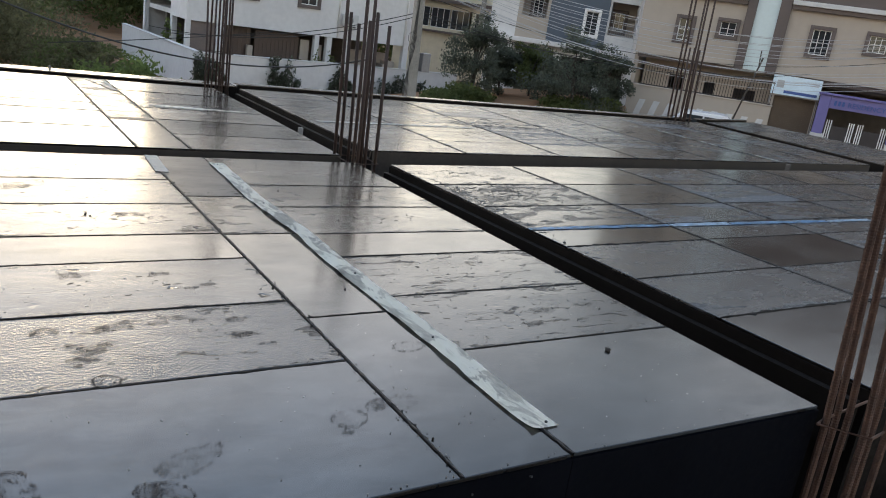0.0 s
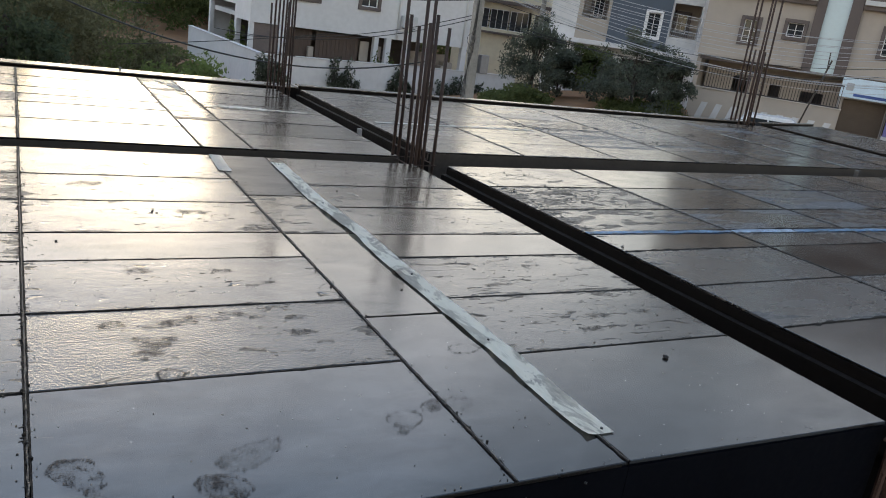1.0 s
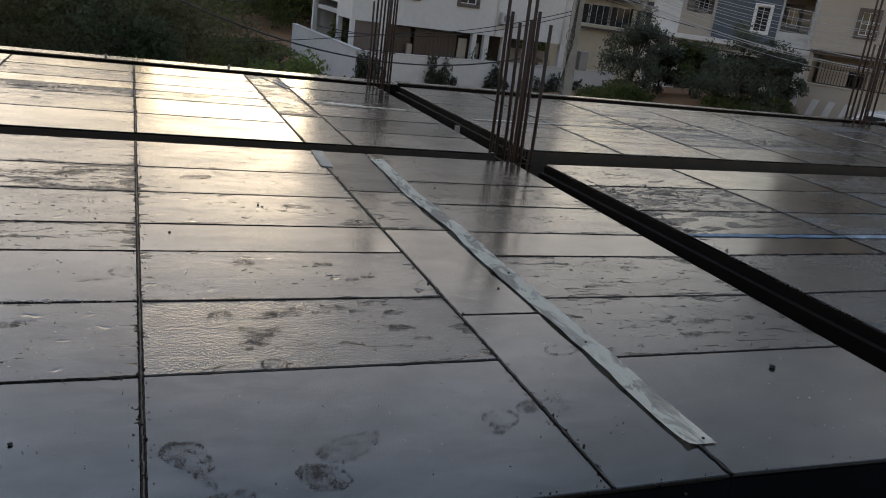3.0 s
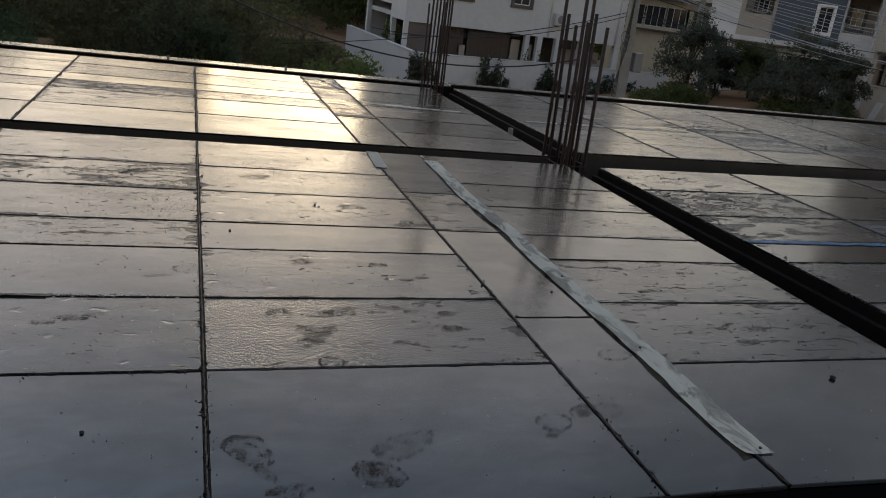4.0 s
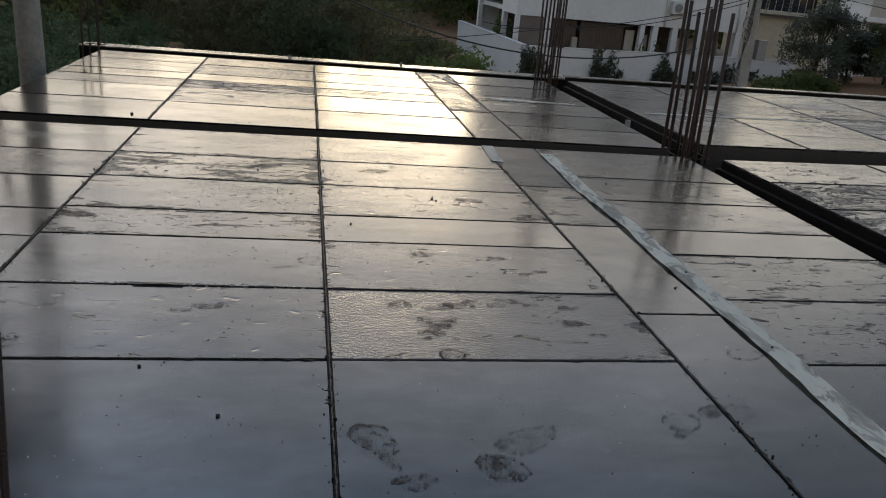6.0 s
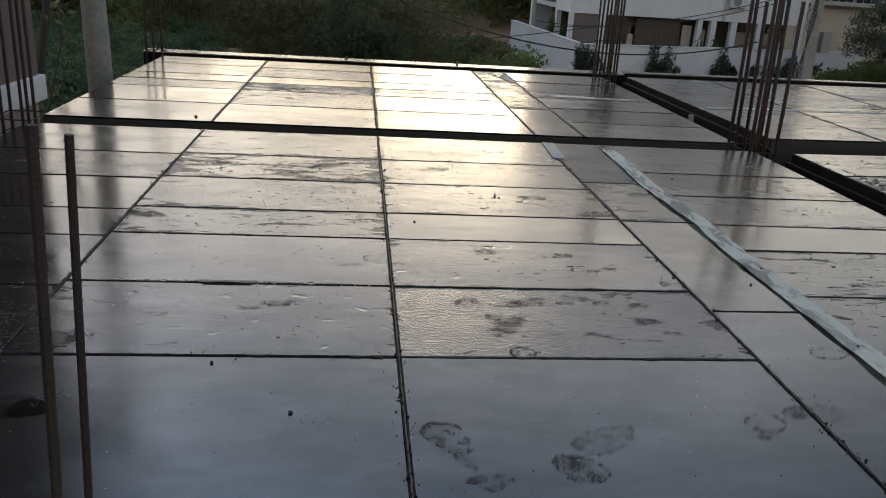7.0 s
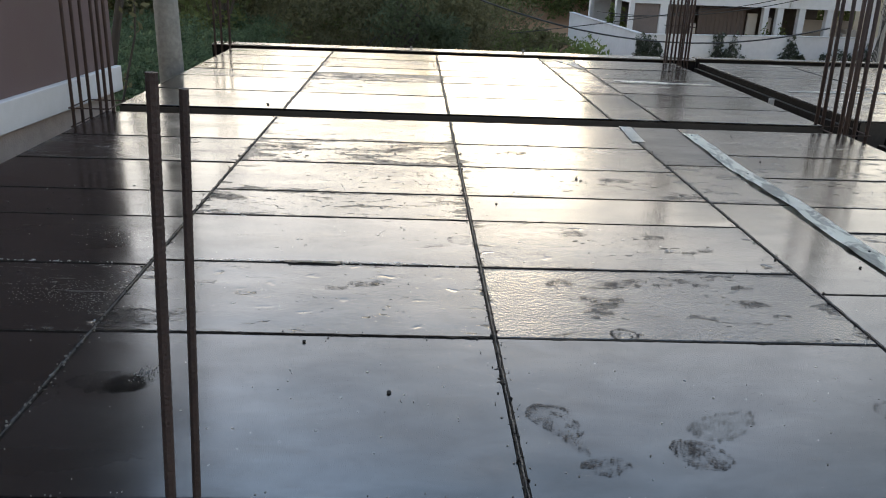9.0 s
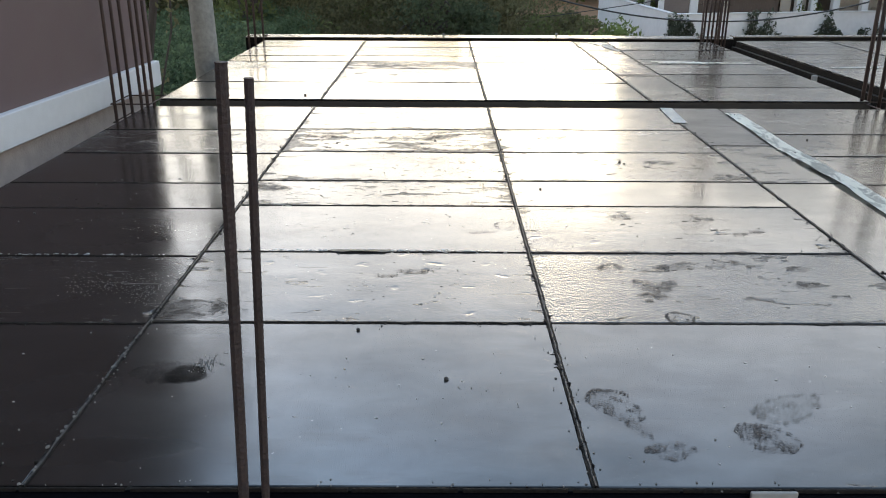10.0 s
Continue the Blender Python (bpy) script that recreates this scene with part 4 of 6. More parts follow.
def mark(name, lobes, material, label, category, z=0.0022, step=0.0028, seed=0, ragged=0.22):
    """Mud pressed on a sheet. Lobes: (x, y, half length, half width, turn, fill, rim, tread) in plan."""
    x0, x1 = min(q[0] - q[2] * 1.25 for q in lobes), max(q[0] + q[2] * 1.25 for q in lobes)
    y0, y1 = min(q[1] - q[2] * 1.25 for q in lobes), max(q[1] + q[2] * 1.25 for q in lobes)
    cx, cy = (x0 + x1) / 2, (y0 + y1) / 2
    nx, ny = int((x1 - x0) / step) + 1, int((y1 - y0) / step) + 1
    val = np.full((ny + 1, nx + 1), -1.0)
    for j in range(ny + 1):
        for i in range(nx + 1):
            x, y = x0 + i * step, y0 + j * step
            for lx, ly, a, b, turn, fill, rim, tread in lobes:
                dx, dy, c, s_ = x - lx, y - ly, math.cos(radians(turn)), math.sin(radians(turn))
                u, v = (dx * c + dy * s_) / a, (-dx * s_ + dy * c) / b
                e_ = 1 - math.hypot(u, v * (1 + 0.22 * u))
                if e_ < -ragged:
                    continue
                e_ += ragged * (0.8 * noise.noise((x * 40, y * 60, seed + 2.5)) + 0.6 * noise.noise((x * 110, y * 170, seed + 5.5)))
                if e_ < -0.05:
                    continue
                body = fill + 0.20 * noise.noise((x * 28, y * 34, seed)) + tread * math.sin(u * a * 380 + 2.0 * noise.noise((x * 60, y * 60, seed)))
                k = min(1.0, max(0.0, (e_ + 0.05) / 0.08))
                k = -1 + k * (1 + body + rim * math.exp(-((e_ - 0.07) / 0.07) ** 2))
                val[j, i] = max(val[j, i], k)
    keep = [(j, i) for j in range(ny) for i in range(nx) if val[j:j + 2, i:i + 2].max() > -0.4]
    ids, vs, fs, cov = {}, [], [], []
    for j, i in keep:
        face = []
        for dj, di in ((0, 0), (0, 1), (1, 1), (1, 0)):
            key = (j + dj, i + di)
            if key not in ids:
                ids[key] = len(vs)
                vs.append((x0 + key[1] * step - cx, y0 + key[0] * step - cy, 0))
                cov.append(val[key])
            face.append(ids[key])
        fs.append(face)
    me = bpy.data.meshes.new(name)
    me.from_pydata(vs, [], fs)
    me.attributes.new("cover", "FLOAT", "POINT").data.foreach_set("value", cov)
    me.materials.append(material)
    ob = new(name, me)
    ob.location = (cx, cy, z)
    return tagged(ob, label, category, group="marks on the deck")


PRINT = mark_material("dried_mud_print", (0.034, 0.029, 0.027), 0.52, 0.08, 0.84)
PRINT_FAINT = mark_material("faint_mud_print", (0.050, 0.045, 0.041), 0.46, 0.14, 0.66)
PRINT_SMEAR = mark_material("mud_smear_film", (0.034, 0.028, 0.025), 0.45, 0.08, 0.9, 0.6)
shoe, heel, faint = "dried muddy shoe print on the oiled sheet", "dark muddy heel print on the oiled sheet", "faint outline of a shoe print on the oiled sheet"
for k, (lobes, m, lab) in enumerate((
        ([(0.112, -0.462, 0.088, 0.056, -58, 0.40, 0.14, 0.0), (0.145, -0.565, 0.055, 0.018, -62, 0.40, 0.0, 0.0), (0.208, -0.652, 0.054, 0.034, 15, 0.40, 0.12, 0.0), (0.165, -0.645, 0.03, 0.014, 20, 0.5, 0.1, 0.0)], PRINT, shoe),
        ([(0.447, -0.605, 0.070, 0.056, -25, 0.41, 0.14, 0.0), (0.405, -0.57, 0.035, 0.03, 60, 0.5, 0.2, 0.0)], PRINT, heel),
        ([(0.545, -0.470, 0.115, 0.052, 30, 0.32, 0.18, 0.0)], PRINT_FAINT, faint),
        ([(1.055, -0.388, 0.068, 0.050, 20, 0.26, 0.34, 0.05), (1.010, -0.462, 0.022, 0.014, 0, 0.4, 0.2, 0.0)], PRINT_FAINT, faint),
        ([(1.185, -0.325, 0.060, 0.032, 30, 0.42, 0.15, 0.1), (1.28, -0.33, 0.055, 0.045, 20, 0.26, 0.15, 0.1)], PRINT_FAINT, faint),
        ([(0.415, 0.036, 0.046, 0.044, 0, 0.30, 0.7, 0.0), (0.415, 0.030, 0.024, 0.022, 0, 0.1, 0.7, 0.0)], PRINT, "round muddy ring of a sole across a joint"),
        ([(1.51, 0.055, 0.075, 0.045, 5, 0.22, 0.40, 0.05)], PRINT_FAINT, faint),
        ([(0.07, 0.735, 0.050, 0.034, 0, 0.0, 0.6, 0.0), (0.07, 0.735, 0.025, 0.017, 0, 0.1, 0.6, 0.0)], PRINT, shoe),
        ([(-0.05, 0.90, 0.055, 0.06, 60, 0.22, 0.3, 0.1)], PRINT_FAINT, faint),
        ([(0.796, 3.05, 0.080, 0.05, 10, 0.1, 0.5, 0.0)], PRINT_FAINT, faint),
        ([(0.318, 2.464, 0.075, 0.045, 5, 0.2, 0.4, 0.0)], PRINT_FAINT, faint),
        ([(0.507, 2.578, 0.060, 0.045, 20, 0.2, 0.4, 0.0)], PRINT_FAINT, faint),
        ([(-0.191, 1.938, 0.05, 0.06, 0, 0.2, 0.4, 0.0)], PRINT_FAINT, faint),
        ([(-0.08, 1.47, 0.07, 0.045, 0, 0.25, 0.3, 0.1)], PRINT, shoe),
        ([(-0.30, 2.563, 0.10, 0.06, 0, 0.3, 0.4, 0.0)], PRINT, shoe))):
    mark("shoe_print", lobes, m, lab, "shoe print", seed=k * 3.7)
smear = "small dark smear of mud on the sheet"
for k, (x, y, a, b, turn) in enumerate(((0.37, 0.20, 0.045, 0.022, 20), (0.40, 0.26, 0.05, 0.020, 10), (0.36, 0.31, 0.035, 0.018, 0), (0.44, 0.30, 0.04, 0.016, 30), (0.28, 0.46, 0.045, 0.022, 10), (0.50, 0.45, 0.06, 0.020, 5), (0.42, 0.43, 0.03, 0.012, 0),
                         (0.56, 0.49, 0.04, 0.012, 0), (0.72, 0.50, 0.05, 0.014, -6), (0.80, 0.46, 0.03, 0.010, 0), (0.66, 0.46, 0.03, 0.012, 0), (0.95, 0.44, 0.035, 0.016, 0), (0.93, 0.30, 0.05, 0.020, 0), (0.99, 0.20, 0.03, 0.010, 0),
                         (0.90, 0.14, 0.03, 0.009, 0), (0.44, 1.02, 0.045, 0.028, 0), (0.78, 0.99, 0.035, 0.018, 0), (0.86, 0.80, 0.03, 0.012, 0), (0.95, 0.83, 0.04, 0.010, 0), (0.796, 1.924, 0.045, 0.025, 0), (0.87, 1.91, 0.035, 0.025, 0),
                         (1.10, 1.62, 0.09, 0.022, 5), (-0.35, 2.46, 0.07, 0.04, 0), (0.35, 2.50, 0.08, 0.03, 5), (2.35, 0.28, 0.06, 0.02, 0), (2.62, 0.30, 0.05, 0.016, 0), (2.2, 0.15, 0.05, 0.02, 0),
                         (2.05, 0.70, 0.06, 0.014, 0), (2.4, 0.95, 0.05, 0.012, 0), (-1.15, 1.44, 0.09, 0.04, -20), (-1.02, 2.50, 0.12, 0.03, 0), (-0.16, 0.82, 0.05, 0.006, 12), (-0.42, 0.41, 0.05, 0.014, 4), (-0.52, 0.37, 0.04, 0.010, 0), (-0.35, 0.44, 0.03, 0.008, 0), (-1.10, 0.10, 0.09, 0.05, 10))):
    mark("mud_smear", [(x, y, a * 1.2, b * 1.4, turn, 0.42, 0.0, 0.0)], PRINT_SMEAR, smear, "smear", seed=50 + k * 2.3, step=0.0022, ragged=0.75)
OIL = mark_material("oily_crust", (0.003, 0.0026, 0.0024), 0.20, 0.30, 0.85, 0.6, 0.03)
mark("oil_patch", [(-1.045, -0.305, 0.095, 0.062, -8, 0.16, 0.0, 0.0), (-1.015, -0.315, 0.055, 0.045, 0, 0.40, 0.0, 0.0), (-1.11, -0.30, 0.06, 0.04, 5, 0.12, 0.0, 0.0)], OIL, "black patch of oil and grit on a sheet", "stain", seed=91)

SCUFF = mark_material("dull_scuff", (0.075, 0.070, 0.066), 0.52, 0.12, 0.55, 0.6)
for k, (x, y, a, b, turn) in enumerate(((-1.32, -0.42, 0.16, 0.10, 30), (-1.12, -0.66, 0.22, 0.05, 5), (-1.75, 0.28, 0.30, 0.18, 0), (-1.02, -0.05, 0.14, 0.03, 0), (-1.9, -0.55, 0.35, 0.12, 10), (-1.6, 0.82, 0.30, 0.16, 5), (-1.75, 2.3, 0.4, 0.2, 0), (2.3, 0.32, 0.40, 0.16, 0), (2.1, 1.75, 0.35, 0.18, 0))):
    mark("scuff", [(x, y, a, b, turn, 0.12, 0.0, 0.0)], SCUFF, "dull grey scuffed patch on the oiled sheet", "scuff", step=0.005, seed=120 + k * 2.9)

# torn film lifted along a joint
bm = bmesh.new()
pts = [(-0.74 + 0.022 * i, 0.596 + 0.004 * math.sin(i * 2.1) + 0.002 * rs.normal()) for i in range(11)]
top = [bm.verts.new((x, y + 0.022, 0.0016)) for x, y in pts]
low = [bm.verts.new((x, y - 0.008 * (1 if 0 < i < 10 else 0), 0.002 + 0.006 * max(0, math.sin(i * math.pi / 10)) * (0.6 + 0.5 * rs.rand()))) for i, (x, y) in enumerate(pts)]
for i in range(10):
    bm.faces.new((low[i], low[i + 1], top[i + 1], top[i]))
bmesh.ops.solidify(bm, geom=bm.faces[:], thickness=0.0008)
single("torn_edge", bm, CURL, "torn film lifted along the edge of a sheet", "torn edge")
# solid dark strip painted in as the shade of the gap
bm = bmesh.new()
box(bm, -0.72, -0.54, 0.576, 0.596, -0.002, 0.0012)
single("torn_gap", bm, SEAM, "dark strip standing in for the shaded gap below the torn film", "torn edge")


# ---- strips laid over the joints ----
def strip(name, pts, width, material, label, curl=0.004, thick=0.0015, n_per=0.04, rag=0.03, lift=0.0, parent=None):
    """A thin strip along a line, slightly wavy, with one long edge lifted."""
    bm = bmesh.new()
    rows = []
    length = sum((Vector(b) - Vector(a)).length for a, b in zip(pts, pts[1:]))
    n = int(length / n_per)
    for i in range(n + 1):
        s = i / n * (len(pts) - 1)
        k = min(int(s), len(pts) - 2)
        c = Vector(pts[k]).lerp(Vector(pts[k + 1]), s - k) + Vector((0.04 * width * noise.noise((i * 0.09, 4, 1)), 0))
        d = (Vector(pts[k + 1]) - Vector(pts[k])).normalized()
        nr = Vector((-d.y, d.x))
        row = []
        for j in range(5):
            f = j / 4 - 0.5
            p = c + nr * f * width * (1 + rag * noise.noise((i * 0.3, j * 0.4, 1)))
            z = 0.0035 + lift + curl * max(f * 2, 0) ** 2 * (0.15 + 3.0 * max(0, noise.noise((i * 0.10, 0.5, 7)))) * 3 + 0.0016 * (1 + noise.noise((i * 0.5, j * 0.9, 3)))
            row.append(bm.verts.new((p.x, p.y, z)))
        rows.append(row)
    for a, b in zip(rows, rows[1:]):
        for j in range(4):
            bm.faces.new((a[j], a[j + 1], b[j + 1], b[j]))
    bmesh.ops.solidify(bm, geom=bm.faces[:], thickness=thick)
    bmesh.ops.recalc_face_normals(bm, faces=bm.faces[:])
    if parent:
        return part(name, bm, material, parent)
    return single(name, bm, material, label, "strip", group="strips over the joints")


long_strip = thing("joint_strip", "long pale grey metal strip nailed over a joint", "strip", group="strips over the joints")
for k, (line, wd, up) in enumerate((([(1.640, -0.632), (1.638, -0.2), (1.646, 0.3), (1.636, 0.93)], 0.110, 0.0044), ([(1.637, 0.88), (1.648, 1.5), (1.633, 2.16)], 0.106, 0.0056), ([(1.630, 2.10), (1.640, 2.6), (1.667, 3.22)], 0.104, 0.0036))):
    strip("strip_length", line, wd, TAPE, "", up, rag=0.14, lift=0.0016 * (k % 2), parent=long_strip)
for x, y in ((1.662, -0.605), (1.640, 0.10), (1.655, 0.86), (1.640, 2.12), (1.660, 3.16)):
    part("nail", tube(bmesh.new(), [(x, y, 0.003), (x, y, 0.0105)], 0.005, 8), NAIL, long_strip, "dark nail head")
strip("joint_strip", [(1.225, 2.905), (1.255, 3.40)], 0.085, FOIL, "short crumpled pale strip at the beam edge", 0.001)
BLUE_PALE = mat("faded_blue_tape", (0.42, 0.52, 0.62), 0.35, var=0.8, scale=7, bump=0.5, bump_scale=30)
for a, b, wd, m in (((3.21, 1.515), (4.55, 1.545), 0.045, BLUE), ((4.57, 1.545), (5.25, 1.56), 0.062, BLUE_PALE), ((5.27, 1.56), (6.6, 1.585), 0.055, BLUE), ((6.62, 1.585), (7.3, 1.60), 0.05, BLUE_PALE), ((7.34, 1.60), (9.6, 1.66), 0.055, BLUE)):
    strip("blue_tape", [a, b], wd, m, "length of faded blue tape across the sheets" if m is BLUE else "washed-out length of blue tape across the sheets", 0.002, rag=0.6)
strip("joint_strip", [(9.78, 4.36), (9.72, 5.3), (9.70, 6.6)], 0.07, FOIL, "crumpled pale strip over a far joint", 0.006)
strip("joint_strip", [(3.35, 5.40), (5.5, 5.60)], 0.05, FOIL, "narrow shiny strip over a far joint", 0.003)
scraps("torn_film", [(2.25, 5.70, 0.56, 0.035, 60, 0.016), (2.0, 5.72, 0.3, 0.045, 40, 0.026), (1.95, 5.76, 0.25, 0.02, 26, 0.018), (1.58, 7.1, 0.03, 0.35, 24, 0.016)], 0.006, FOIL, "crumpled shiny film torn along a joint near the column")
strip("joint_strip", [(1.585, 6.60), (1.50, 7.05)], 0.06, FOIL, "crumpled loose strip near the back edge", 0.003)
strip("joint_strip", [(1.47, 7.12), (1.40, 7.40)], 0.05, FOIL, "short torn loose strip near the back edge", 0.003)
for x, y in ((-0.30, 7.95), (1.11, 8.02)):
    single("edge_peg", boxes((x - 0.014, x + 0.014, y - 0.012, y + 0.012, 0.0, 0.038), bevel=0.003), CONC, "small pale peg standing on the back edge board", "peg", group="edge pegs")
# clip boards across the troughs
single("spacer_block", boxes((2.985, 3.03, 4.965, 5.0, DEPTH, -0.005), bevel=0.004), GRIT, "pale spacer stake standing in the trough", "spacer", group="spacers")
single("spacer_block", boxes((9.69, 9.74, 4.15, 4.22, -0.10, 0.008), bevel=0.006), LEDGE, "crumpled pale spacer hanging into the trough", "spacer", group="spacers")
single("front_tag", boxes((0.325, 0.425, FRONT - 0.022, FRONT - 0.013, -0.09, 0.006), bevel=0.002), GRIT, "pale metal tag on the front edge", "metal tag")


# ---- reinforcing bars ----
def bar(parent, pts, r, material, ribbed=False):
    bm = bmesh.new()
    if ribbed:
        full, radii = [], []
        for a, b in zip(pts, pts[1:]):
            a, b = Vector(a), Vector(b)
            n = max(2, int((b - a).length / 0.006))
            full += [a.lerp(b, i / n) for i in range(n)]
        full.append(Vector(pts[-1]))
        radii = [r * (1.045 if i % 2 else 0.955) for i in range(len(full))]
        tube(bm, full, radii, 8)
    else:
        tube(bm, pts, r, 7)
    return part("bar", bm, material, parent, smooth=not ribbed)


def stirrup(parent, cx, cy, z, hx, hy, r, material, tilt=0.0):
    ring = [(cx - hx, cy - hy, z), (cx + hx, cy - hy, z + tilt), (cx + hx, cy + hy, z + tilt), (cx - hx, cy + hy, z), (cx - hx, cy - hy, z)]
    return part("stirrup", tube(bmesh.new(), ring, r, 6), material, parent, "bent steel tie")


def cage(label, bars, r, ties, material=RUST_DARK, ribbed=False, base=DEPTH):
    t = thing("column_cage", label, "column reinforcement", group="column starter bars")
    for x, y, top, lx, ly in bars:
        bar(t, [(x, y, base), (x + lx * 0.4, y + ly * 0.4, base + (top - base) * 0.5), (x + lx, y + ly, top)], r, material, ribbed)
    for tie in ties:
        stirrup(t, *tie, 0.005, material)
    return t


cage("tall rusty column bars rising where two beam troughs cross", [
    (2.85, 3.79, 1.78, -0.042, 0), (2.905, 3.79, 1.16, -0.045, 0), (2.97, 3.76, 1.08, -0.045, 0), (2.875, 3.47, 1.74, -0.04, 0.02), (2.93, 3.50, 1.12, -0.035, 0),
    (2.985, 3.47, 1.19, -0.045, 0), (3.10, 3.78, 1.76, -0.055, 0), (3.075, 3.47, 1.10, -0.02, 0)], 0.0150, [(2.965, 3.62, -0.02, 0.13, 0.17), (2.965, 3.62, -0.16, 0.13, 0.17)])
cage("dark column bars at the back edge of the deck", [
    (2.772, 7.52, 1.02, -0.03, 0), (2.856, 7.72, 2.6, -0.01, 0), (2.866, 7.60, 1.10, 0, 0), (2.955, 7.72, 2.6, -0.02, 0), (2.932, 7.52, 2.6, 0, 0), (2.962, 7.53, 1.06, 0, 0), (3.000, 7.60, 2.6, -0.01, 0),
    (3.086, 7.72, 2.6, -0.04, 0), (3.052, 7.52, 2.6, -0.03, 0)], 0.0125, [(2.93, 7.62, 0.03, 0.15, 0.115), (2.93, 7.62, 0.42, 0.15, 0.115)])
cage("dark column bars at the far corner of the deck", [
    (11.86, 8.22, 1.35, -0.03, 0), (12.0, 8.22, 3.2, -0.06, 0), (12.12, 8.26, 3.2, -0.06, 0), (11.95, 8.5, 3.2, -0.06, 0), (12.22, 8.3, 1.33, -0.03, 0), (12.30, 8.5, 1.36, -0.03, 0), (12.25, 8.22, 3.2, -0.06, 0), (12.06, 8.5, 3.2, -0.06, 0)], 0.018, [(12.08, 8.36, 0.05, 0.2, 0.15)])
cage("column bars standing against the neighbouring wall", [
    (-2.600, 3.33, 2.4, 0.02, 0), (-2.600, 3.48, 2.4, 0.02, 0), (-2.600, 3.63, 2.4, 0.02, 0), (-2.545, 3.68, 2.4, 0.02, 0), (-2.445, 3.53, 2.4, 0.02, 0), (-2.368, 3.45, 2.4, 0.01, 0)],
    0.0115, [(-2.485, 3.49, 0.03, 0.135, 0.17), (-2.485, 3.49, -0.10, 0.135, 0.17)])
cage("dark column bars at the back corner by the vegetation", [
    (-2.62, 7.56, 2.2, 0, 0), (-2.55, 7.60, 2.2, 0, 0), (-2.46, 7.62, 2.2, 0, 0), (-2.60, 7.80, 2.2, 0, 0), (-2.50, 7.82, 2.2, 0, 0)], 0.012, [(-2.54, 7.69, 0.02, 0.10, 0.13)])
front_cage = cage("rusty ribbed column bars at the front corner of the deck", [], 0.0145, [])
for x, y, lean in ((2.852, -0.87, -0.106), (2.976, -0.84, -0.138), (3.047, -0.85, -0.152), (2.926, -0.985, -0.150), (3.057, -1.0, -0.11), (3.20, -0.88, -0.12)):
    bar(front_cage, [(x + 0.012, y, LOW), (x, y, -0.05), (x + lean * 1.9, y, 1.9)], 0.0145, RUST, True)
part("stirrup", tube(bmesh.new(), [(2.815, -0.86, -0.05), (2.93, -1.012, -0.05), (3.30, -0.96, -0.045), (3.25, -0.805, -0.045), (2.89, -0.842, -0.05), (2.815, -0.86, -0.05)], 0.006, 6), RUST, front_cage, "bent steel tie")
pair = thing("starter_bars", "pair of rusty ribbed bars standing at the front edge", "reinforcing bar")
bar(pair, [(-0.715, -1.0, DEPTH), (-0.696, -1.0, 0.0), (-0.6575, -1.0, 0.922)], 0.0098, RUST_OLD, True)
bar(pair, [(-0.71, -0.85, DEPTH), (-0.691, -0.85, 0.0), (-0.6545, -0.85, 0.875)], 0.0085, RUST_OLD, True)

# ---- the neighbouring house on the near side ----
nb = thing("neighbour_house", "maroon-painted house wall with a white band at floor level", "house", kind="structure", m=pose(-2.70, 4.62, 0, 0, 0, -3.5))
part("wall", boxes((-4.0, -0.05, -14.0, -0.02, 0.15, 7.5)), MAROON, nb)
# slab out of view, added to darken the reflection in the near-left sheets
part("unseen_slab", boxes((-4.0, 0.24, -14.0, 0.30, 3.05, 3.35), bevel=0.01), MAROON, nb, "unseen projecting slab above the wall, added for its dark deck reflection")
part("band", boxes((-4.0, 0.0, -14.0, 0.0, -0.05, 0.15), bevel=0.006), WHITE_BAND, nb, "white painted projecting band")
part("plinth", boxes((-4.0, -0.07, -14.0, -0.03, -3.5, -0.05)), GREY_PLASTER, nb, "raw grey plaster below the band")

# the building that the camera stands against, behind and to the side
# this strip takes the troughs' shade tone, as its top came out too bright
single("landing_slab", boxes((3.31, 8.0, FRONT - 0.418, FRONT - 0.002, -0.99, -0.83)), UNDER, "slab strip beside the landing, in the troughs' shade tone", "landing", kind="structure")
single("landing_slab", boxes((-3.0, 8.0, -5.2, FRONT - 0.42, -0.62, -0.46)), CONC, "raw concrete landing in front of the deck", "landing", kind="structure")

# grey concrete pole beside the deck
bm = bmesh.new()
tube(bm, [(-2.745, 6.25, -3.4), (-2.77, 6.25, 0.0), (-2.83, 6.25, 5.0)], [0.150, 0.128, 0.095], 10)
single("concrete_pole", bm, CONC, "pale grey concrete pole beside the deck", "utility pole", group="poles", smooth=True)

# ---- vegetation ----
R = np.random.RandomState(5)


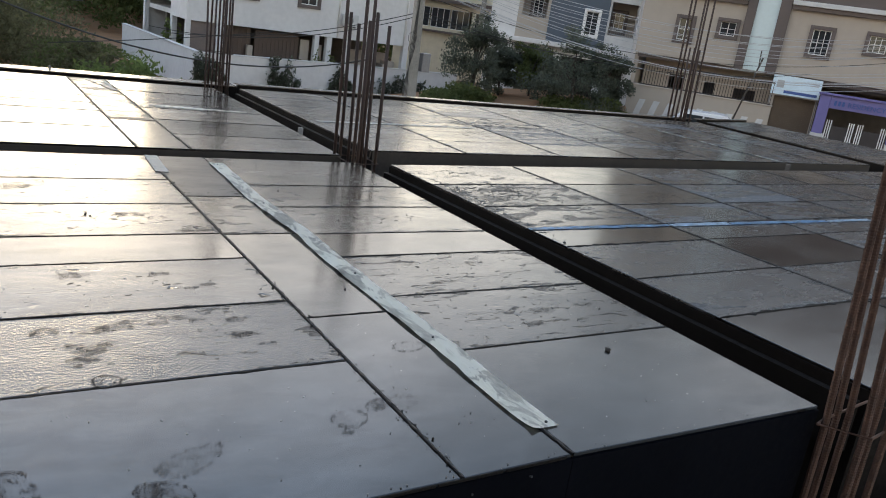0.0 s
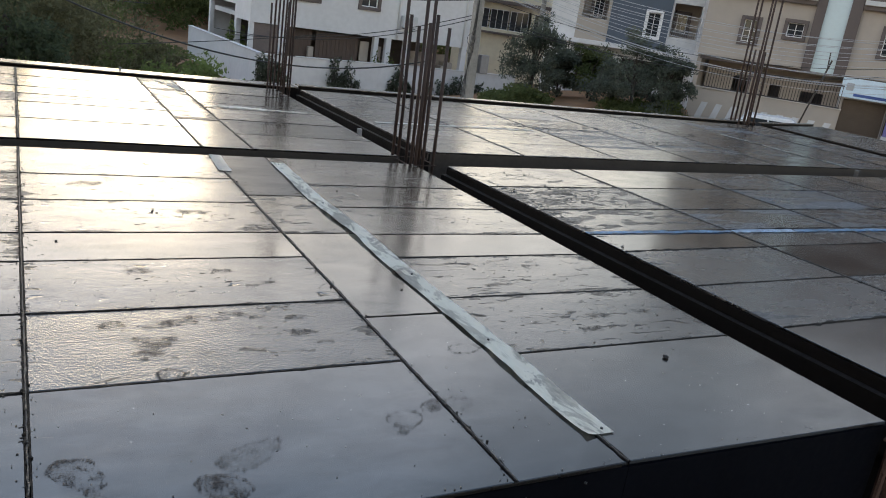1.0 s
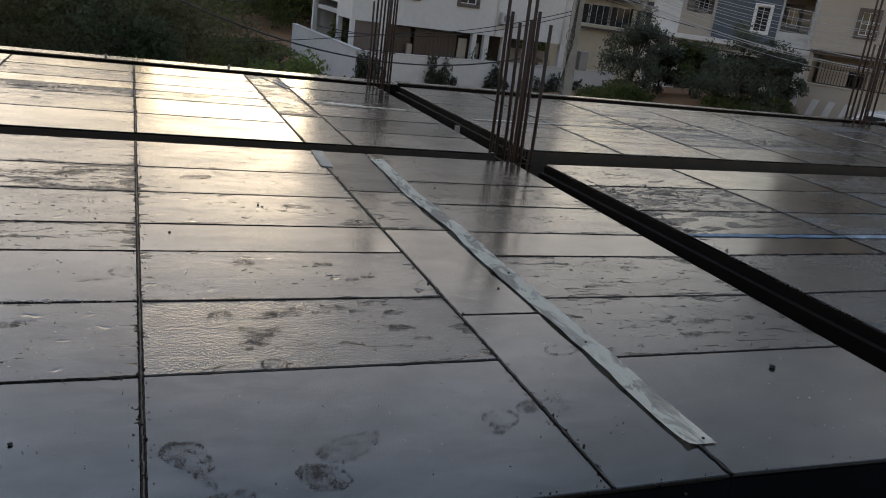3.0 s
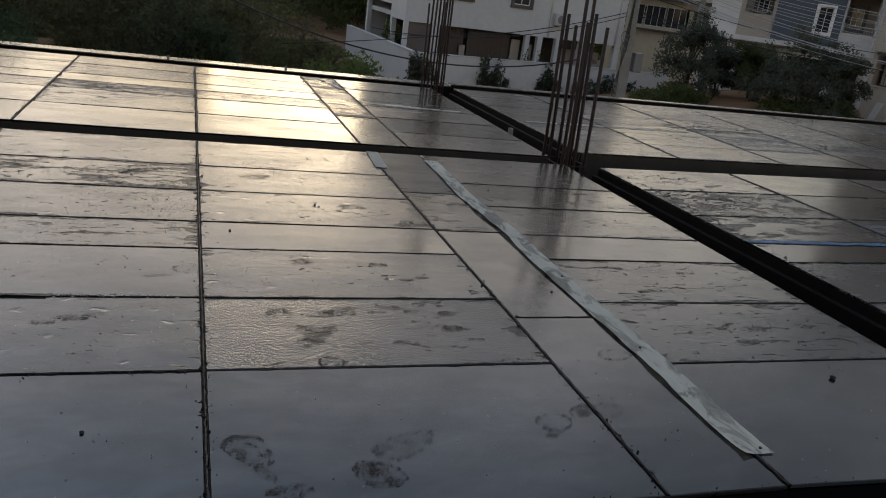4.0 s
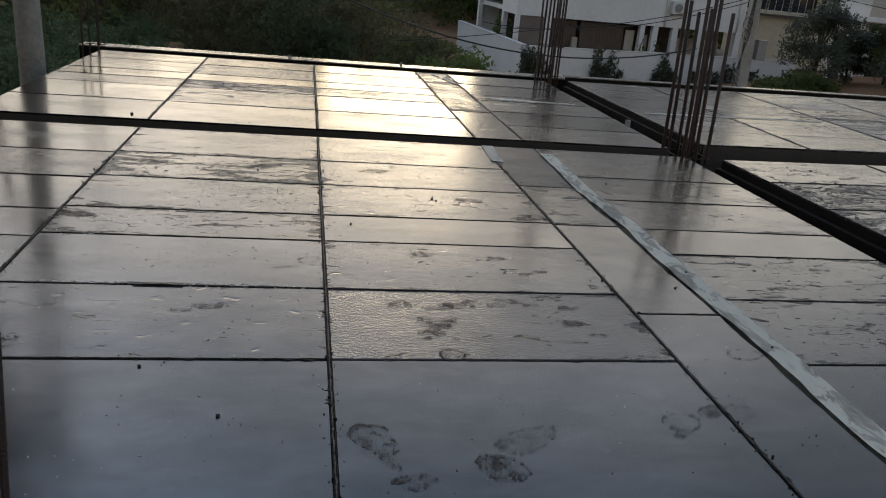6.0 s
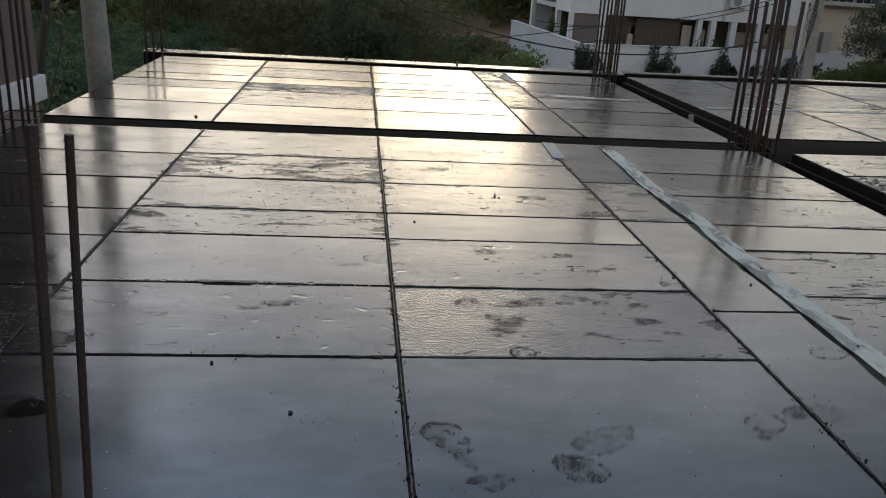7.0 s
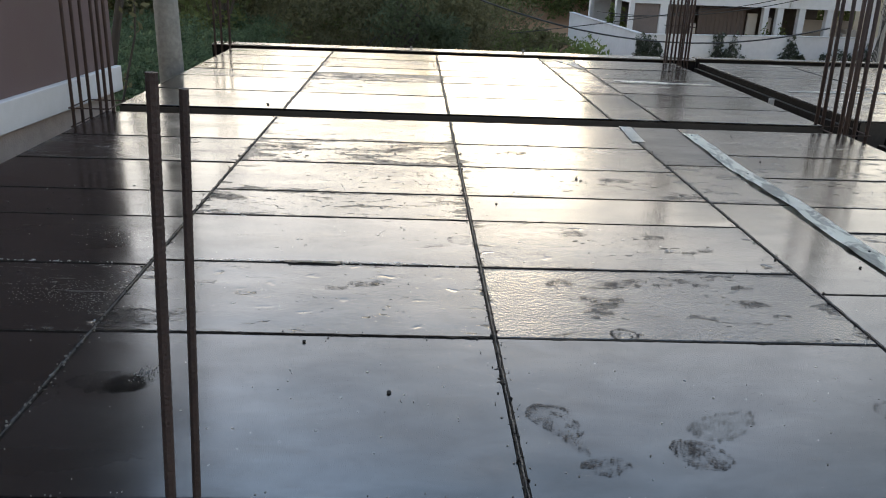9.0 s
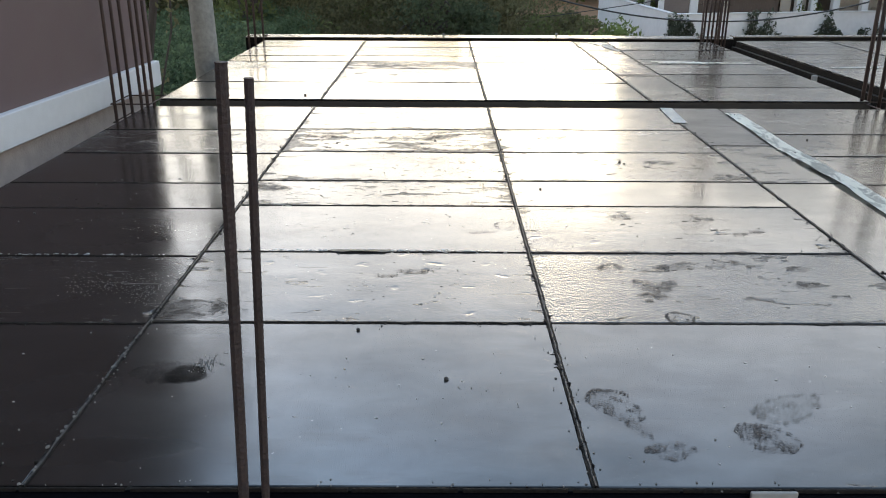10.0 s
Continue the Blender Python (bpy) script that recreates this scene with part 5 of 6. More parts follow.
def tree(name, x, y, z, height, spread, material, label, count=2600, leaf=0.10, seed=0, low=0.25):
    rng = np.random.RandomState(seed + 100)
    t = thing(name, label, "tree", group="trees", m=pose(x, y, z))
    bm = bmesh.new()
    lean = rng.normal(size=2) * 0.06 * height
    mid = (lean[0] * 0.5, lean[1] * 0.5, height * 0.35)
    tube(bm, [(0, 0, -0.3), mid, (lean[0], lean[1], height * 0.6)], [0.028 * height, 0.02 * height, 0.010 * height], 8)
    blobs = []
    for i in range(15):
        th, up = rng.uniform(0, math.tau), rng.uniform(low, 1.0)
        rad = spread * (0.30 + 0.65 * rng.rand()) * (1.15 - 0.55 * max(up, 0.3))
        end = (lean[0] + rad * math.cos(th), lean[1] + rad * math.sin(th), height * up)
        tube(bm, [(lean[0] * 0.6, lean[1] * 0.6, height * (0.25 + 0.25 * up)), ((lean[0] + end[0]) / 2, (lean[1] + end[1]) / 2, height * (0.3 + 0.6 * up) * 0.95), end], [0.011 * height, 0.007 * height, 0.003 * height], 6)
        for _ in range(5):
            o = rng.normal(size=3) * spread * 0.22
            blobs.append(((end[0] + o[0], end[1] + o[1], end[2] + o[2] * 0.8), np.array((0.32, 0.32, 0.24)) * spread * rng.uniform(0.6, 1.2), count // 75))
    part("trunk", bm, BARK, t)
    leaf_part("crown", *leaves(rng, blobs, leaf), material, t)
    return t


def bush(name, x, y, z, rx, ry, h, material, label, count=1500, leaf=0.08, seed=0):
    rng = np.random.RandomState(seed + 300)
    t = thing(name, label, "bush", group="bushes", m=pose(x, y, z))
    bm, blobs = bmesh.new(), []
    for i in range(14):
        a = rng.uniform(0, math.tau)
        q = rng.rand() ** 0.5
        top = (rx * q * math.cos(a), ry * q * math.sin(a), h * (1 - 0.55 * q * q) * rng.uniform(0.55, 1.0))
        tube(bm, [(top[0] * 0.25, top[1] * 0.25, -0.2), top], [0.02, 0.006], 5)
        blobs.append((top, np.array((rx * 0.34, ry * 0.34, h * 0.24)), count // 28))
        blobs.append(((top[0], top[1], top[2] * 0.5), np.array((rx * 0.36, ry * 0.36, h * 0.30)), count // 28))
    part("woody_base", bm, BARK, t)
    leaf_part("foliage", *leaves(rng, blobs, leaf), material, t)
    return t


def wood(name, rows, material, label, leaf, seed):
    """A mass of far trees that nobody could count."""
    rng = np.random.RandomState(seed)
    blobs = []
    for x, y, z, rx, h, count in rows:
        for i in range(16):
            o = rng.normal(size=3) * (0.5, 0.5, 0.30)
            blobs.append(((x + o[0] * rx, y + o[1] * rx, z + h * (0.5 + o[2])), np.array((rx * 0.42, rx * 0.42, h * 0.18)) * rng.uniform(0.6, 1.3), count // 16))
    ob = leaf_part(name, *leaves(rng, blobs, leaf), material)
    return tagged(ob, label, "trees", kind="stuff")


g = lambda x, y: ground_height(x, y)
# dark thicket behind the deck
rows = []
for i in range(26):
    a, d = R.uniform(-24, 3), R.uniform(26, 40)
    p = at(a, 0, d)
    rows.append((p.x, p.y, g(p.x, p.y), 2.6, R.uniform(4.2, 5.2), 6000))
wood("thicket", rows, LEAF_DARK, "dense dark green thicket behind the building site", 0.075, 21)
rows = []
for i in range(64):
    a, d = R.uniform(-26, 30), R.uniform(56, 74)
    if 4.5 < a < 11.5:
        d = R.uniform(66, 76) - 1.6 * max(a - 8, 0)
    p = at(a, 0, d)
    rows.append((p.x, p.y, g(p.x, p.y), 3.4, R.uniform(5, 7.5), 3000))
wood("far_wood", rows, LEAF, "far green trees on the slope", 0.17, 22)
rows = []
for i in range(30):
    a, d = R.uniform(-8, 9.0), R.uniform(38, 50)
    p = at(a, 0, d)
    rows.append((p.x, p.y, g(p.x, p.y), 1.7, R.uniform(0.45, 0.8) if a > 5.0 else R.uniform(2.4, 4.0), 2600))
wood("scrub", rows, LEAF, "green scrub in front of the earth bank", 0.075, 23)
tree("tree", *at(-3.2, 0, 24)[:2], -3.3, 5.0, 1.9, LEAF_GREY, "greyish green tree behind the deck", 8000, 0.07, 1, 0.15)
tree("tree", *at(-14.5, 0, 21)[:2], -3.3, 4.3, 2.2, LEAF, "leafy tree behind the back corner of the deck", 7500, 0.075, 2)
tree("tree", *at(-21, 0, 27)[:2], -3.3, 4.6, 2.4, LEAF, "leafy tree beyond the neighbouring house", 7500, 0.08, 3)
# creeper over a bank of earth beside the deck
single("earth_bank", prism(bmesh.new(), [(-14.0, 4.9), (-3.25, 4.9), (-3.4, 21.0), (-14.0, 21.0)], -3.4, -1.35), SOIL, "bank of dark earth under the creeper", "earth bank", kind="structure")
rows = []
for i in range(150):
    y = 4.9 + 15.5 * R.rand()
    x = -3.35 - (y + 2.35) * 0.30 * R.rand()
    rows.append((x, y, -1.42 + 0.2 * R.rand(), 0.6, 0.75, 760))
wood("creeper", rows, LEAF_COOL, "green creeper over the ground beside the deck", 0.036, 24)
sap = thing("sapling", "thin dark sapling with few leaves beside the pole", "sapling", m=pose(-3.10, 5.54, -3.2))
part("stem", tube(bmesh.new(), [(-0.12, 0, 0), (-0.02, 0.0, 2.0), (0.05, 0.01, 2.87), (0.13, 0.04, 3.2), (0.21, 0.06, 3.5), (0.27, 0.06, 4.4), (0.30, 0.05, 5.4)], [0.016, 0.014, 0.012, 0.011, 0.010, 0.007, 0.003], 6), BARK, sap)
leaf_part("foliage", *leaves(np.random.RandomState(3), [((0.06, 0.03, 3.05), (0.10, 0.1, 0.25), 26), ((0.22, 0.05, 3.8), (0.14, 0.12, 0.4), 40), ((0.28, 0.05, 4.8), (0.25, 0.2, 0.6), 90)], 0.035), LEAF_DARK, sap)
dt = thing("bare_trunk", "dark leaning bare trunk beyond the pole", "tree trunk", m=pose(-4.0, 7.68, -3.3))
part("trunk", tube(bmesh.new(), [(-0.25, 0, 0), (0.02, 0.0, 2.6), (0.17, 0.03, 3.36), (0.24, 0.06, 3.73), (0.42, 0.1, 5.4)], [0.07, 0.055, 0.05, 0.05, 0.04], 8), BARK, dt)

# low plants along the wall of the white house
bush("bush", *at(11.3, 0, 25)[:2], -3.3, 1.7, 1.2, 2.25, LEAF_LIGHT, "bright green bush behind the deck edge", 5200, 0.075, 1)
bush("bush", *at(9.3, 0, 26)[:2], -3.3, 1.6, 1.2, 1.55, LEAF_LIGHT, "bright low bush behind the deck edge", 2500, 0.10, 12)
bush("bush", *at(8.9, 0, 30)[:2], -3.3, 1.4, 1.0, 2.2, LEAF_DARK, "dark round bush at the end of the white wall", 2600, 0.09, 18)
bush("bush", *at(3.0, 0, 22)[:2], -3.3, 1.7, 1.0, 2.05, LEAF_LIGHT, "low sunlit weeds behind the deck edge", 2400, 0.09, 13)


def ivy(peaks, material, label, seed, count):
    """A climber spread flat over the compound wall: heights above the ground by compass angle."""
    rng = np.random.RandomState(seed + 700)
    t = thing("climbing_plant", label, "climber", group="climbers on the wall")
    bm, blobs = bmesh.new(), []
    az_ = [p[0] for p in peaks]
    dist = lambda a: min(31.73 / (math.cos(radians(a)) - 0.215 * math.sin(radians(a))), 32.96 / (math.cos(radians(a)) - 0.1325 * math.sin(radians(a))))
    for k in range(46):
        a = rng.uniform(az_[0], az_[-1])
        top = np.interp(a, az_, [p[1] for p in peaks]) * rng.uniform(0.86, 1.0)
        d = dist(a) - 0.16
        x, y = STATION.x + d * math.sin(radians(a)), STATION.y + d * math.cos(radians(a))
        tube(bm, [(x, y, -3.4), (x + 0.1 * rng.normal(), y - 0.05, -3.3 + top)], [0.014, 0.005], 4)
        for f in np.linspace(0.1, 1.0, 7):
            blobs.append(((x + 0.1 * rng.normal(), y - 0.12 * rng.rand(), -3.3 + top * f), (0.09, 0.08, 0.09), max(5, int(count * 0.6))))
    part("woody_base", bm, BARK, t)
    leaf_part("foliage", *leaves(rng, blobs, 0.065), material, t)


ivy([(14.75, 0.9), (14.95, 1.5), (15.15, 1.8), (15.35, 1.4), (15.55, 1.45), (15.75, 1.75), (15.95, 1.45), (16.4, 1.4), (16.9, 0.8)], LEAF_IVY, "dark climber heaped against the corner of the white wall", 1, 13)
ivy([(19.8, 0.9), (19.98, 1.4), (20.1, 1.9), (20.3, 1.85), (20.45, 1.15), (20.7, 1.0), (20.95, 1.35), (21.2, 1.9), (21.4, 1.5), (21.6, 1.05), (21.9, 0.8)], LEAF_IVY, "dark ivy with two peaks on the white wall", 2, 11)
ivy([(24.15, 0.8), (24.45, 1.3), (24.75, 1.8), (25.0, 1.15), (25.6, 0.85)], LEAF_IVY, "green climber on the white wall", 3, 11)
ivy([(26.4, 0.9), (27.4, 1.25), (28.2, 1.05), (29.0, 1.6), (29.7, 1.0), (30.6, 1.3)], LEAF_IVY, "loose green creeper along the white wall", 4, 14)
bush("bush", *at(23.6, 0, 39.4)[:2], -3.3, 0.75, 0.4, 2.25, LEAF, "leafy garden shrub looking over the white wall", 1500, 0.07, 52)
for a, d, h, wd, s in ((33.4, 34, 2.0, 1.3, 41), (41.0, 34, 2.0, 1.4, 43), (42.8, 34.5, 2.2, 1.5, 44), (44.2, 35, 1.7, 0.8, 45), (31.5, 30, 1.45, 1.2, 9), (34.0, 29, 1.6, 1.5, 10), (32.6, 33, 1.7, 1.2, 15)):
    p = at(a, 0, d)
    z = g(p.x, p.y) - 0.1
    bush("bush", p.x, p.y, z, wd, 1.0, h - 3.2 - z, LEAF, "leafy green bush on the vacant plot", 4200, 0.07, s)
for a, d, h, sp, m, s, lab in ((34.0, 36, 4.0, 1.45, LEAF_PLOT, 31, "dense dark tree on the vacant plot"), (36.0, 37, 3.3, 1.05, LEAF_PLOT, 32, "dark bushy tree on the vacant plot"), (38.1, 37, 3.4, 0.95, LEAF, 33, "small green tree on the vacant plot"),
                               (41.2, 34, 4.3, 1.7, LEAF_PLOT, 34, "spreading small-leaved tree before the slate house"), (43.4, 35, 3.6, 1.2, LEAF_PLOT, 35, "small-leaved tree beside the beige house"), (39.9, 36, 3.0, 0.9, LEAF_PLOT, 36, "dark shrub tree on the vacant plot")):
    p = at(a, 0, d)
    z = g(p.x, p.y) - 0.1
    tree("tree", p.x, p.y, z, h - 3.0 - z, sp * 0.95, m, lab, 10500, 0.055, s, 0.30 if s in (33, 36) else 0.14)
bush("bush", 14.9, 34.0, -3.2, 0.9, 0.4, 1.85, LEAF, "green garden shrub behind the white wall", 1800, 0.07, 51)
bush("bush", *at(13.5, 0, 41.5)[:2], -3.2, 0.6, 0.5, 2.3, LEAF_LIGHT, "bright garden shrub behind the compound wall", 1500, 0.10, 16)
p = at(51.8, 0, 34.5)
bush("bush", p.x, p.y, -2.5, 0.5, 0.4, 1.5, LEAF_GREY, "scraggy shrub in front of the boundary wall", 500, 0.07, 17)

# ---- houses ----


def frame_of(n_deg, dist):
    """A house's own axes: along its front, inward, up; the origin on its front below the eye."""
    p = at(n_deg, 0, dist)
    return pose(p.x, p.y, 0, 0, 0, -n_deg)


def window(house, u0, u1, z0, z1, y, surround=None, mullions=2, rail=True, label="", bars=0):
    """A window with surround, sash, panes and bars, set in the wall's opening."""
    t = part("window", boxes((u0 - 0.0, u1, y + 0.10, y + 0.14, z0, z1)), GLASS, house, label or "dark glazed window")
    if surround:
        w_ = 0.16
        part("surround", boxes((u0 - w_, u1 + w_, y - 0.09, y + 0.03, z1, z1 + w_), (u0 - w_, u1 + w_, y - 0.09, y + 0.03, z0 - w_, z0), (u0 - w_, u0, y - 0.09, y + 0.03, z0, z1), (u1, u1 + w_, y - 0.09, y + 0.03, z0, z1), bevel=0.008), surround, t, "projecting brown window surround")
    f = 0.035
    rows = [(u0, u1, y + 0.04, y + 0.10, z1 - f, z1), (u0, u1, y + 0.04, y + 0.10, z0, z0 + f), (u0, u0 + f, y + 0.04, y + 0.10, z0 + f, z1 - f), (u1 - f, u1, y + 0.04, y + 0.10, z0 + f, z1 - f)]
    for k in range(1, mullions):
        u = u0 + (u1 - u0) * k / mullions
        rows.append((u - 0.014, u + 0.014, y + 0.045, y + 0.098, z0 + f, z1 - f))
    if rail:
        rows.append((u0 + f, u1 - f, y + 0.05, y + 0.094, (z0 + z1) / 2 - 0.011, (z0 + z1) / 2 + 0.011))
    part("sash", boxes(*rows), SASH, t, "white sash frame")
    for k in range(bars):
        u = u0 + (u1 - u0) * (k + 0.5) / bars
        part("grille_bar", boxes((u - 0.008, u + 0.008, y + 0.0, y + 0.016, z0, z1)), STEEL, t)
    return t


def railing(house, u0, u1, z0, z1, y, step, material, name="railing"):
    t = part(name, boxes((u0, u1, y, y + 0.04, z1 - 0.05, z1)), material, house, "steel railing")
    part("bottom_rail", boxes((u0, u1, y, y + 0.04, z0, z0 + 0.05)), material, t)
    u = u0 + step / 2
    while u < u1:
        part("rail_bar", boxes((u - 0.012, u + 0.012, y + 0.008, y + 0.032, z0 + 0.05, z1 - 0.05)), material, t)
        u += step
    return t


# white house on stilts, to the left of the plot
wh = thing("white_house", "white two-storey house raised over an open car park", "house", group="houses", m=pose(0, 35.0, 0))
holes = [(14.78, 15.62, 0.85, 2.1), (11.6, 12.6, 0.85, 2.1), (14.78, 15.62, 4.0, 5.3), (11.6, 12.6, 4.0, 5.3), (18.2, 19.2, 4.0, 5.3)]
part("wall", wall_sheet(bmesh.new(), 9.5, 20.9, -0.52, 8.7, 0, 0.23, holes), WHITE_WALL, wh)
bm = bmesh.new()
for y0, y1 in ((0.23, 2.6), (2.6, 9.0)):
    box(bm, 9.5, 9.73, y0, y1, (-0.52 if y0 < 1 else 0.10), 8.7)
box(bm, 9.5, 9.73, 8.6, 9.0, -3.3, 0.10), box(bm, 9.5, 9.73, 2.6, 3.0, -3.3, 0.10)
part("side_wall", bm, WHITE_WALL, wh)
part("back_wall", boxes((9.73, 20.9, 8.8, 9.0, -3.3, 8.7)), WHITE_DULL, wh)
part("end_wall", boxes((20.67, 20.9, 0.23, 8.8, -0.52, 8.7)), WHITE_WALL, wh)
part("floor_slab", boxes((9.73, 20.67, 0.23, 8.8, -0.50, -0.28)), WHITE_DULL, wh)
part("roof", boxes((9.2, 21.2, -0.3, 9.3, 8.7, 8.9)), WHITE_DULL, wh)
for x, w_ in ((9.5, 0.20), (10.87, 0.36), (15.66, 0.24), (16.30, 0.28), (17.3, 0.30), (18.6, 0.30), (20.6, 0.30)):
    part("column", boxes((x, x + w_, 0.02, 0.32, -3.3, -0.52), bevel=0.01), WHITE_WALL, wh)
part("stair_head", boxes((14.2, 19.2, 0.9, 6.0, 8.9, 10.8), bevel=0.02), WHITE_WALL, wh, "white stair head on the roof")
part("inner_wall", boxes((9.8, 20.6, 5.0, 5.15, -3.3, -0.5)), INTERIOR_SHADE, wh)
gt = part("gate_panel", boxes((12.87, 15.06, 0.62, 0.66, -3.0, -0.62)), GATE_BROWN, wh, "tall dark brown sheet gate")
for i in range(11):
    part("plank", boxes((12.87 + 0.2 * i, 13.06 + 0.2 * i, 0.59, 0.615, -3.0, -0.62), bevel=0.005), GATE_BROWN, gt)
part("pale_panel", boxes((15.14, 15.60, 0.5, 0.6, -3.0, -0.82), bevel=0.01), BEIGE, wh, "pale plastered panel in the car park")
part("pale_panel", boxes((15.92, 16.28, 0.5, 0.6, -3.0, -0.98), bevel=0.01), BEIGE, wh, "low pale partition in the car park")
for i in range(5):
    part("stair_tread", boxes((18.9 + 0.28 * i, 19.3 + 0.28 * i, 0.5, 1.3, -3.3, -2.2 + 0.2 * i), bevel=0.01), BEIGE, wh)
part("low_block", boxes((12.45, 12.72, 0.35, 0.6, -2.6, -1.35), bevel=0.02), BEIGE, wh, "pale plastered block in the car park")
part("stair_wall", boxes((18.0, 20.5, 1.4, 1.55, -3.3, -1.05)), BEIGE, wh)
part("grey_panel", boxes((9.71, 10.86, 0.10, 0.18, -3.3, -0.525)), BROWN_PANEL, wh, "dull brown sheet closing a bay")
side = part("gate_panel", boxes((11.25, 12.70, 0.72, 0.76, -3.0, -0.56)), GATE_BROWN, wh, "brown sheet gate, a little set back")
for i in range(7):
    part("plank", boxes((11.26 + 0.205 * i, 11.455 + 0.205 * i, 0.69, 0.715, -3.0, -0.56), bevel=0.005), GATE_BROWN, side)
for u0, u1, z0, z1 in holes:
    window(wh, u0, u1, z0, z1, 0, BROWN, 2, False)
ac = thing("air_conditioner", "white outdoor air conditioner on the house wall", "air conditioner", m=pose(16.95, 34.68, 0.12))
part("casing", boxes((0, 0.78, 0, 0.30, 0, 0.56), bevel=0.02), WHITE_DULL, ac)
bm = bmesh.new()
tube(bm, [(0.30, -0.006, 0.28), (0.30, -0.03, 0.28)], 0.20, 16)
part("fan_grille", bm, STEEL, ac, "dark round fan grille")
part("bracket", boxes((0.1, 0.14, 0.0, 0.31, -0.05, 0), (0.64, 0.68, 0.0, 0.31, -0.05, 0)), STEEL, ac)
for x in (16.8, 20.55):
    bm = tube(bmesh.new(), [(x, 34.94, -0.5), (x, 34.94, 6.0)], 0.05, 8)
    single("drain_pipe", bm, SASH, "white plastic drain pipe on the house wall", "pipe", group="drain pipes", smooth=True)

# white compound wall
cw = thing("compound_wall", "white-washed compound wall with a grey coping", "wall", group="boundary walls", kind="structure")
for a, b, z in (((8.95, 31.3), (15.0, 32.6), -1.62), ((15.0, 32.6), (23.3, 33.7), -1.60), ((8.5, 44.2), (8.95, 31.3), -1.58)):
    A, B = Vector(a), Vector(b)
    d = (B - A).normalized()
    nr = Vector((-d.y, d.x)) * 0.2
    part("wall", prism(bmesh.new(), [a, b, tuple(B + nr), tuple(A + nr)], -3.6, z), WHITE_WALL, cw)
    part("coping", prism(bmesh.new(), [tuple(A - nr * 0.15), tuple(B - nr * 0.15), tuple(B + nr * 1.15), tuple(A + nr * 1.15)], z, z + 0.05), WHITE_DULL, cw)

# cream house behind the pole
ch = thing("cream_house", "cream house with a long veranda window band", "house", group="houses", m=frame_of(32, 52))
part("wall", wall_sheet(bmesh.new(), -3.5, 3.6, -3.3, 4.1, 0, 0.2, [(-2.6, 1.2, 0.55, 1.75), (1.4, 2.6, 0.6, 1.75)]), CREAM, ch)
part("back_wall", boxes((-3.5, 3.6, 5.0, 5.2, -3.3, 4.1)), CREAM, ch)
part("side_wall", boxes((-3.5, -3.3, 0.2, 5.0, -3.3, 4.1), (3.4, 3.6, 0.2, 5.0, -3.3, 4.1)), CREAM, ch)
part("ledge", boxes((-3.8, 3.9, -0.5, 0, 2.1, 2.3), (-3.8, 3.9, -0.3, 0, 0.25, 0.38), bevel=0.01), BROWN, ch)
for u in (-2.6, -1.35, -0.1):
    window(ch, u, u + 1.15, 0.55, 1.75, 0.0, None, 3, False)
window(ch, 1.4, 2.6, 0.6, 1.75, 0.0, None, 2, True)

part("roof", boxes((-3.8, 3.9, -0.4, 5.4, 4.1, 4.25), bevel=0.01), CREAM, ch)

# slate and white house
sh = thing("slate_house", "modern white and slate-grey house with balconies", "house", group="houses", m=frame_of(41.5, 42))
part("wall", wall_sheet(bmesh.new(), -5.1, -3.75, -2.6, 4.7, 0, 0.2), WHITE_WALL, sh)
part("balcony_wall", wall_sheet(bmesh.new(), -3.75, -2.15, 0.85, 4.7, 0.02, 0.2, [(-3.55, -2.3, 1.9, 3.2)]), BEIGE, sh)
part("slate_wall", wall_sheet(bmesh.new(), -2.15, 0.75, 0.85, 4.7, -0.06, 0.2, [(-0.33, 0.28, 1.42, 2.55)]), SLATE, sh)
part("balcony_recess", wall_sheet(bmesh.new(), 0.75, 2.35, 0.85, 4.7, 0.02, 0.2, [(0.85, 2.15, 1.55, 3.15)]), WHITE_DULL, sh)
part("ground_wall", wall_sheet(bmesh.new(), -3.75, 2.35, -2.6, 0.62, 0.3, 0.5, [(-3.4, -1.6, -2.4, 0.1), (-1.2, 0.6, -2.4, 0.2), (1.0, 2.0, -2.4, 0.1)]), WHITE_DULL, sh)
part("ledge", boxes((-5.15, 2.6, -0.55, 0.0, 0.62, 0.85), bevel=0.015), WHITE_WALL, sh, "white floor-level ledge")
part("back_wall", boxes((-5.1, 2.35, 4.2, 4.4, -2.6, 4.7)), INTERIOR_SHADE, sh)
part("side_wall", boxes((-5.1, -4.9, 0.2, 4.2, -2.6, 4.7), (2.15, 2.35, 0.2, 4.2, -2.6, 4.7)), WHITE_WALL, sh)
part("edge_column", boxes((2.20, 2.52, -0.5, -0.02, -2.6, 4.7), bevel=0.01), WHITE_WALL, sh)
part("inner_wall", boxes((-3.75, 2.15, 1.4, 1.5, 0.9, 4.7)), BEIGE, sh)
part("floor_slab", boxes((-4.9, 2.15, 0.2, 4.2, 0.64, 0.84), (-4.9, 2.15, 0.2, 4.2, 4.5, 4.69)), WHITE_DULL, sh)
window(sh, -0.33, 0.28, 1.42, 2.55, -0.06, None, 2, False, "white-framed tall window")
part("window_frame", boxes((-0.45, 0.40, -0.16, -0.062, 2.55, 2.67), (-0.45, 0.40, -0.16, -0.062, 1.30, 1.42), (-0.45, -0.33, -0.16, -0.062, 1.42, 2.55), (0.28, 0.40, -0.16, -0.062, 1.42, 2.55), bevel=0.008), SASH, sh)
railing(sh, 0.86, 2.14, 1.3, 1.9, 0.06, 0.10, STEEL)
railing(sh, -3.54, -2.31, 1.6, 2.1, 0.06, 0.10, STEEL)
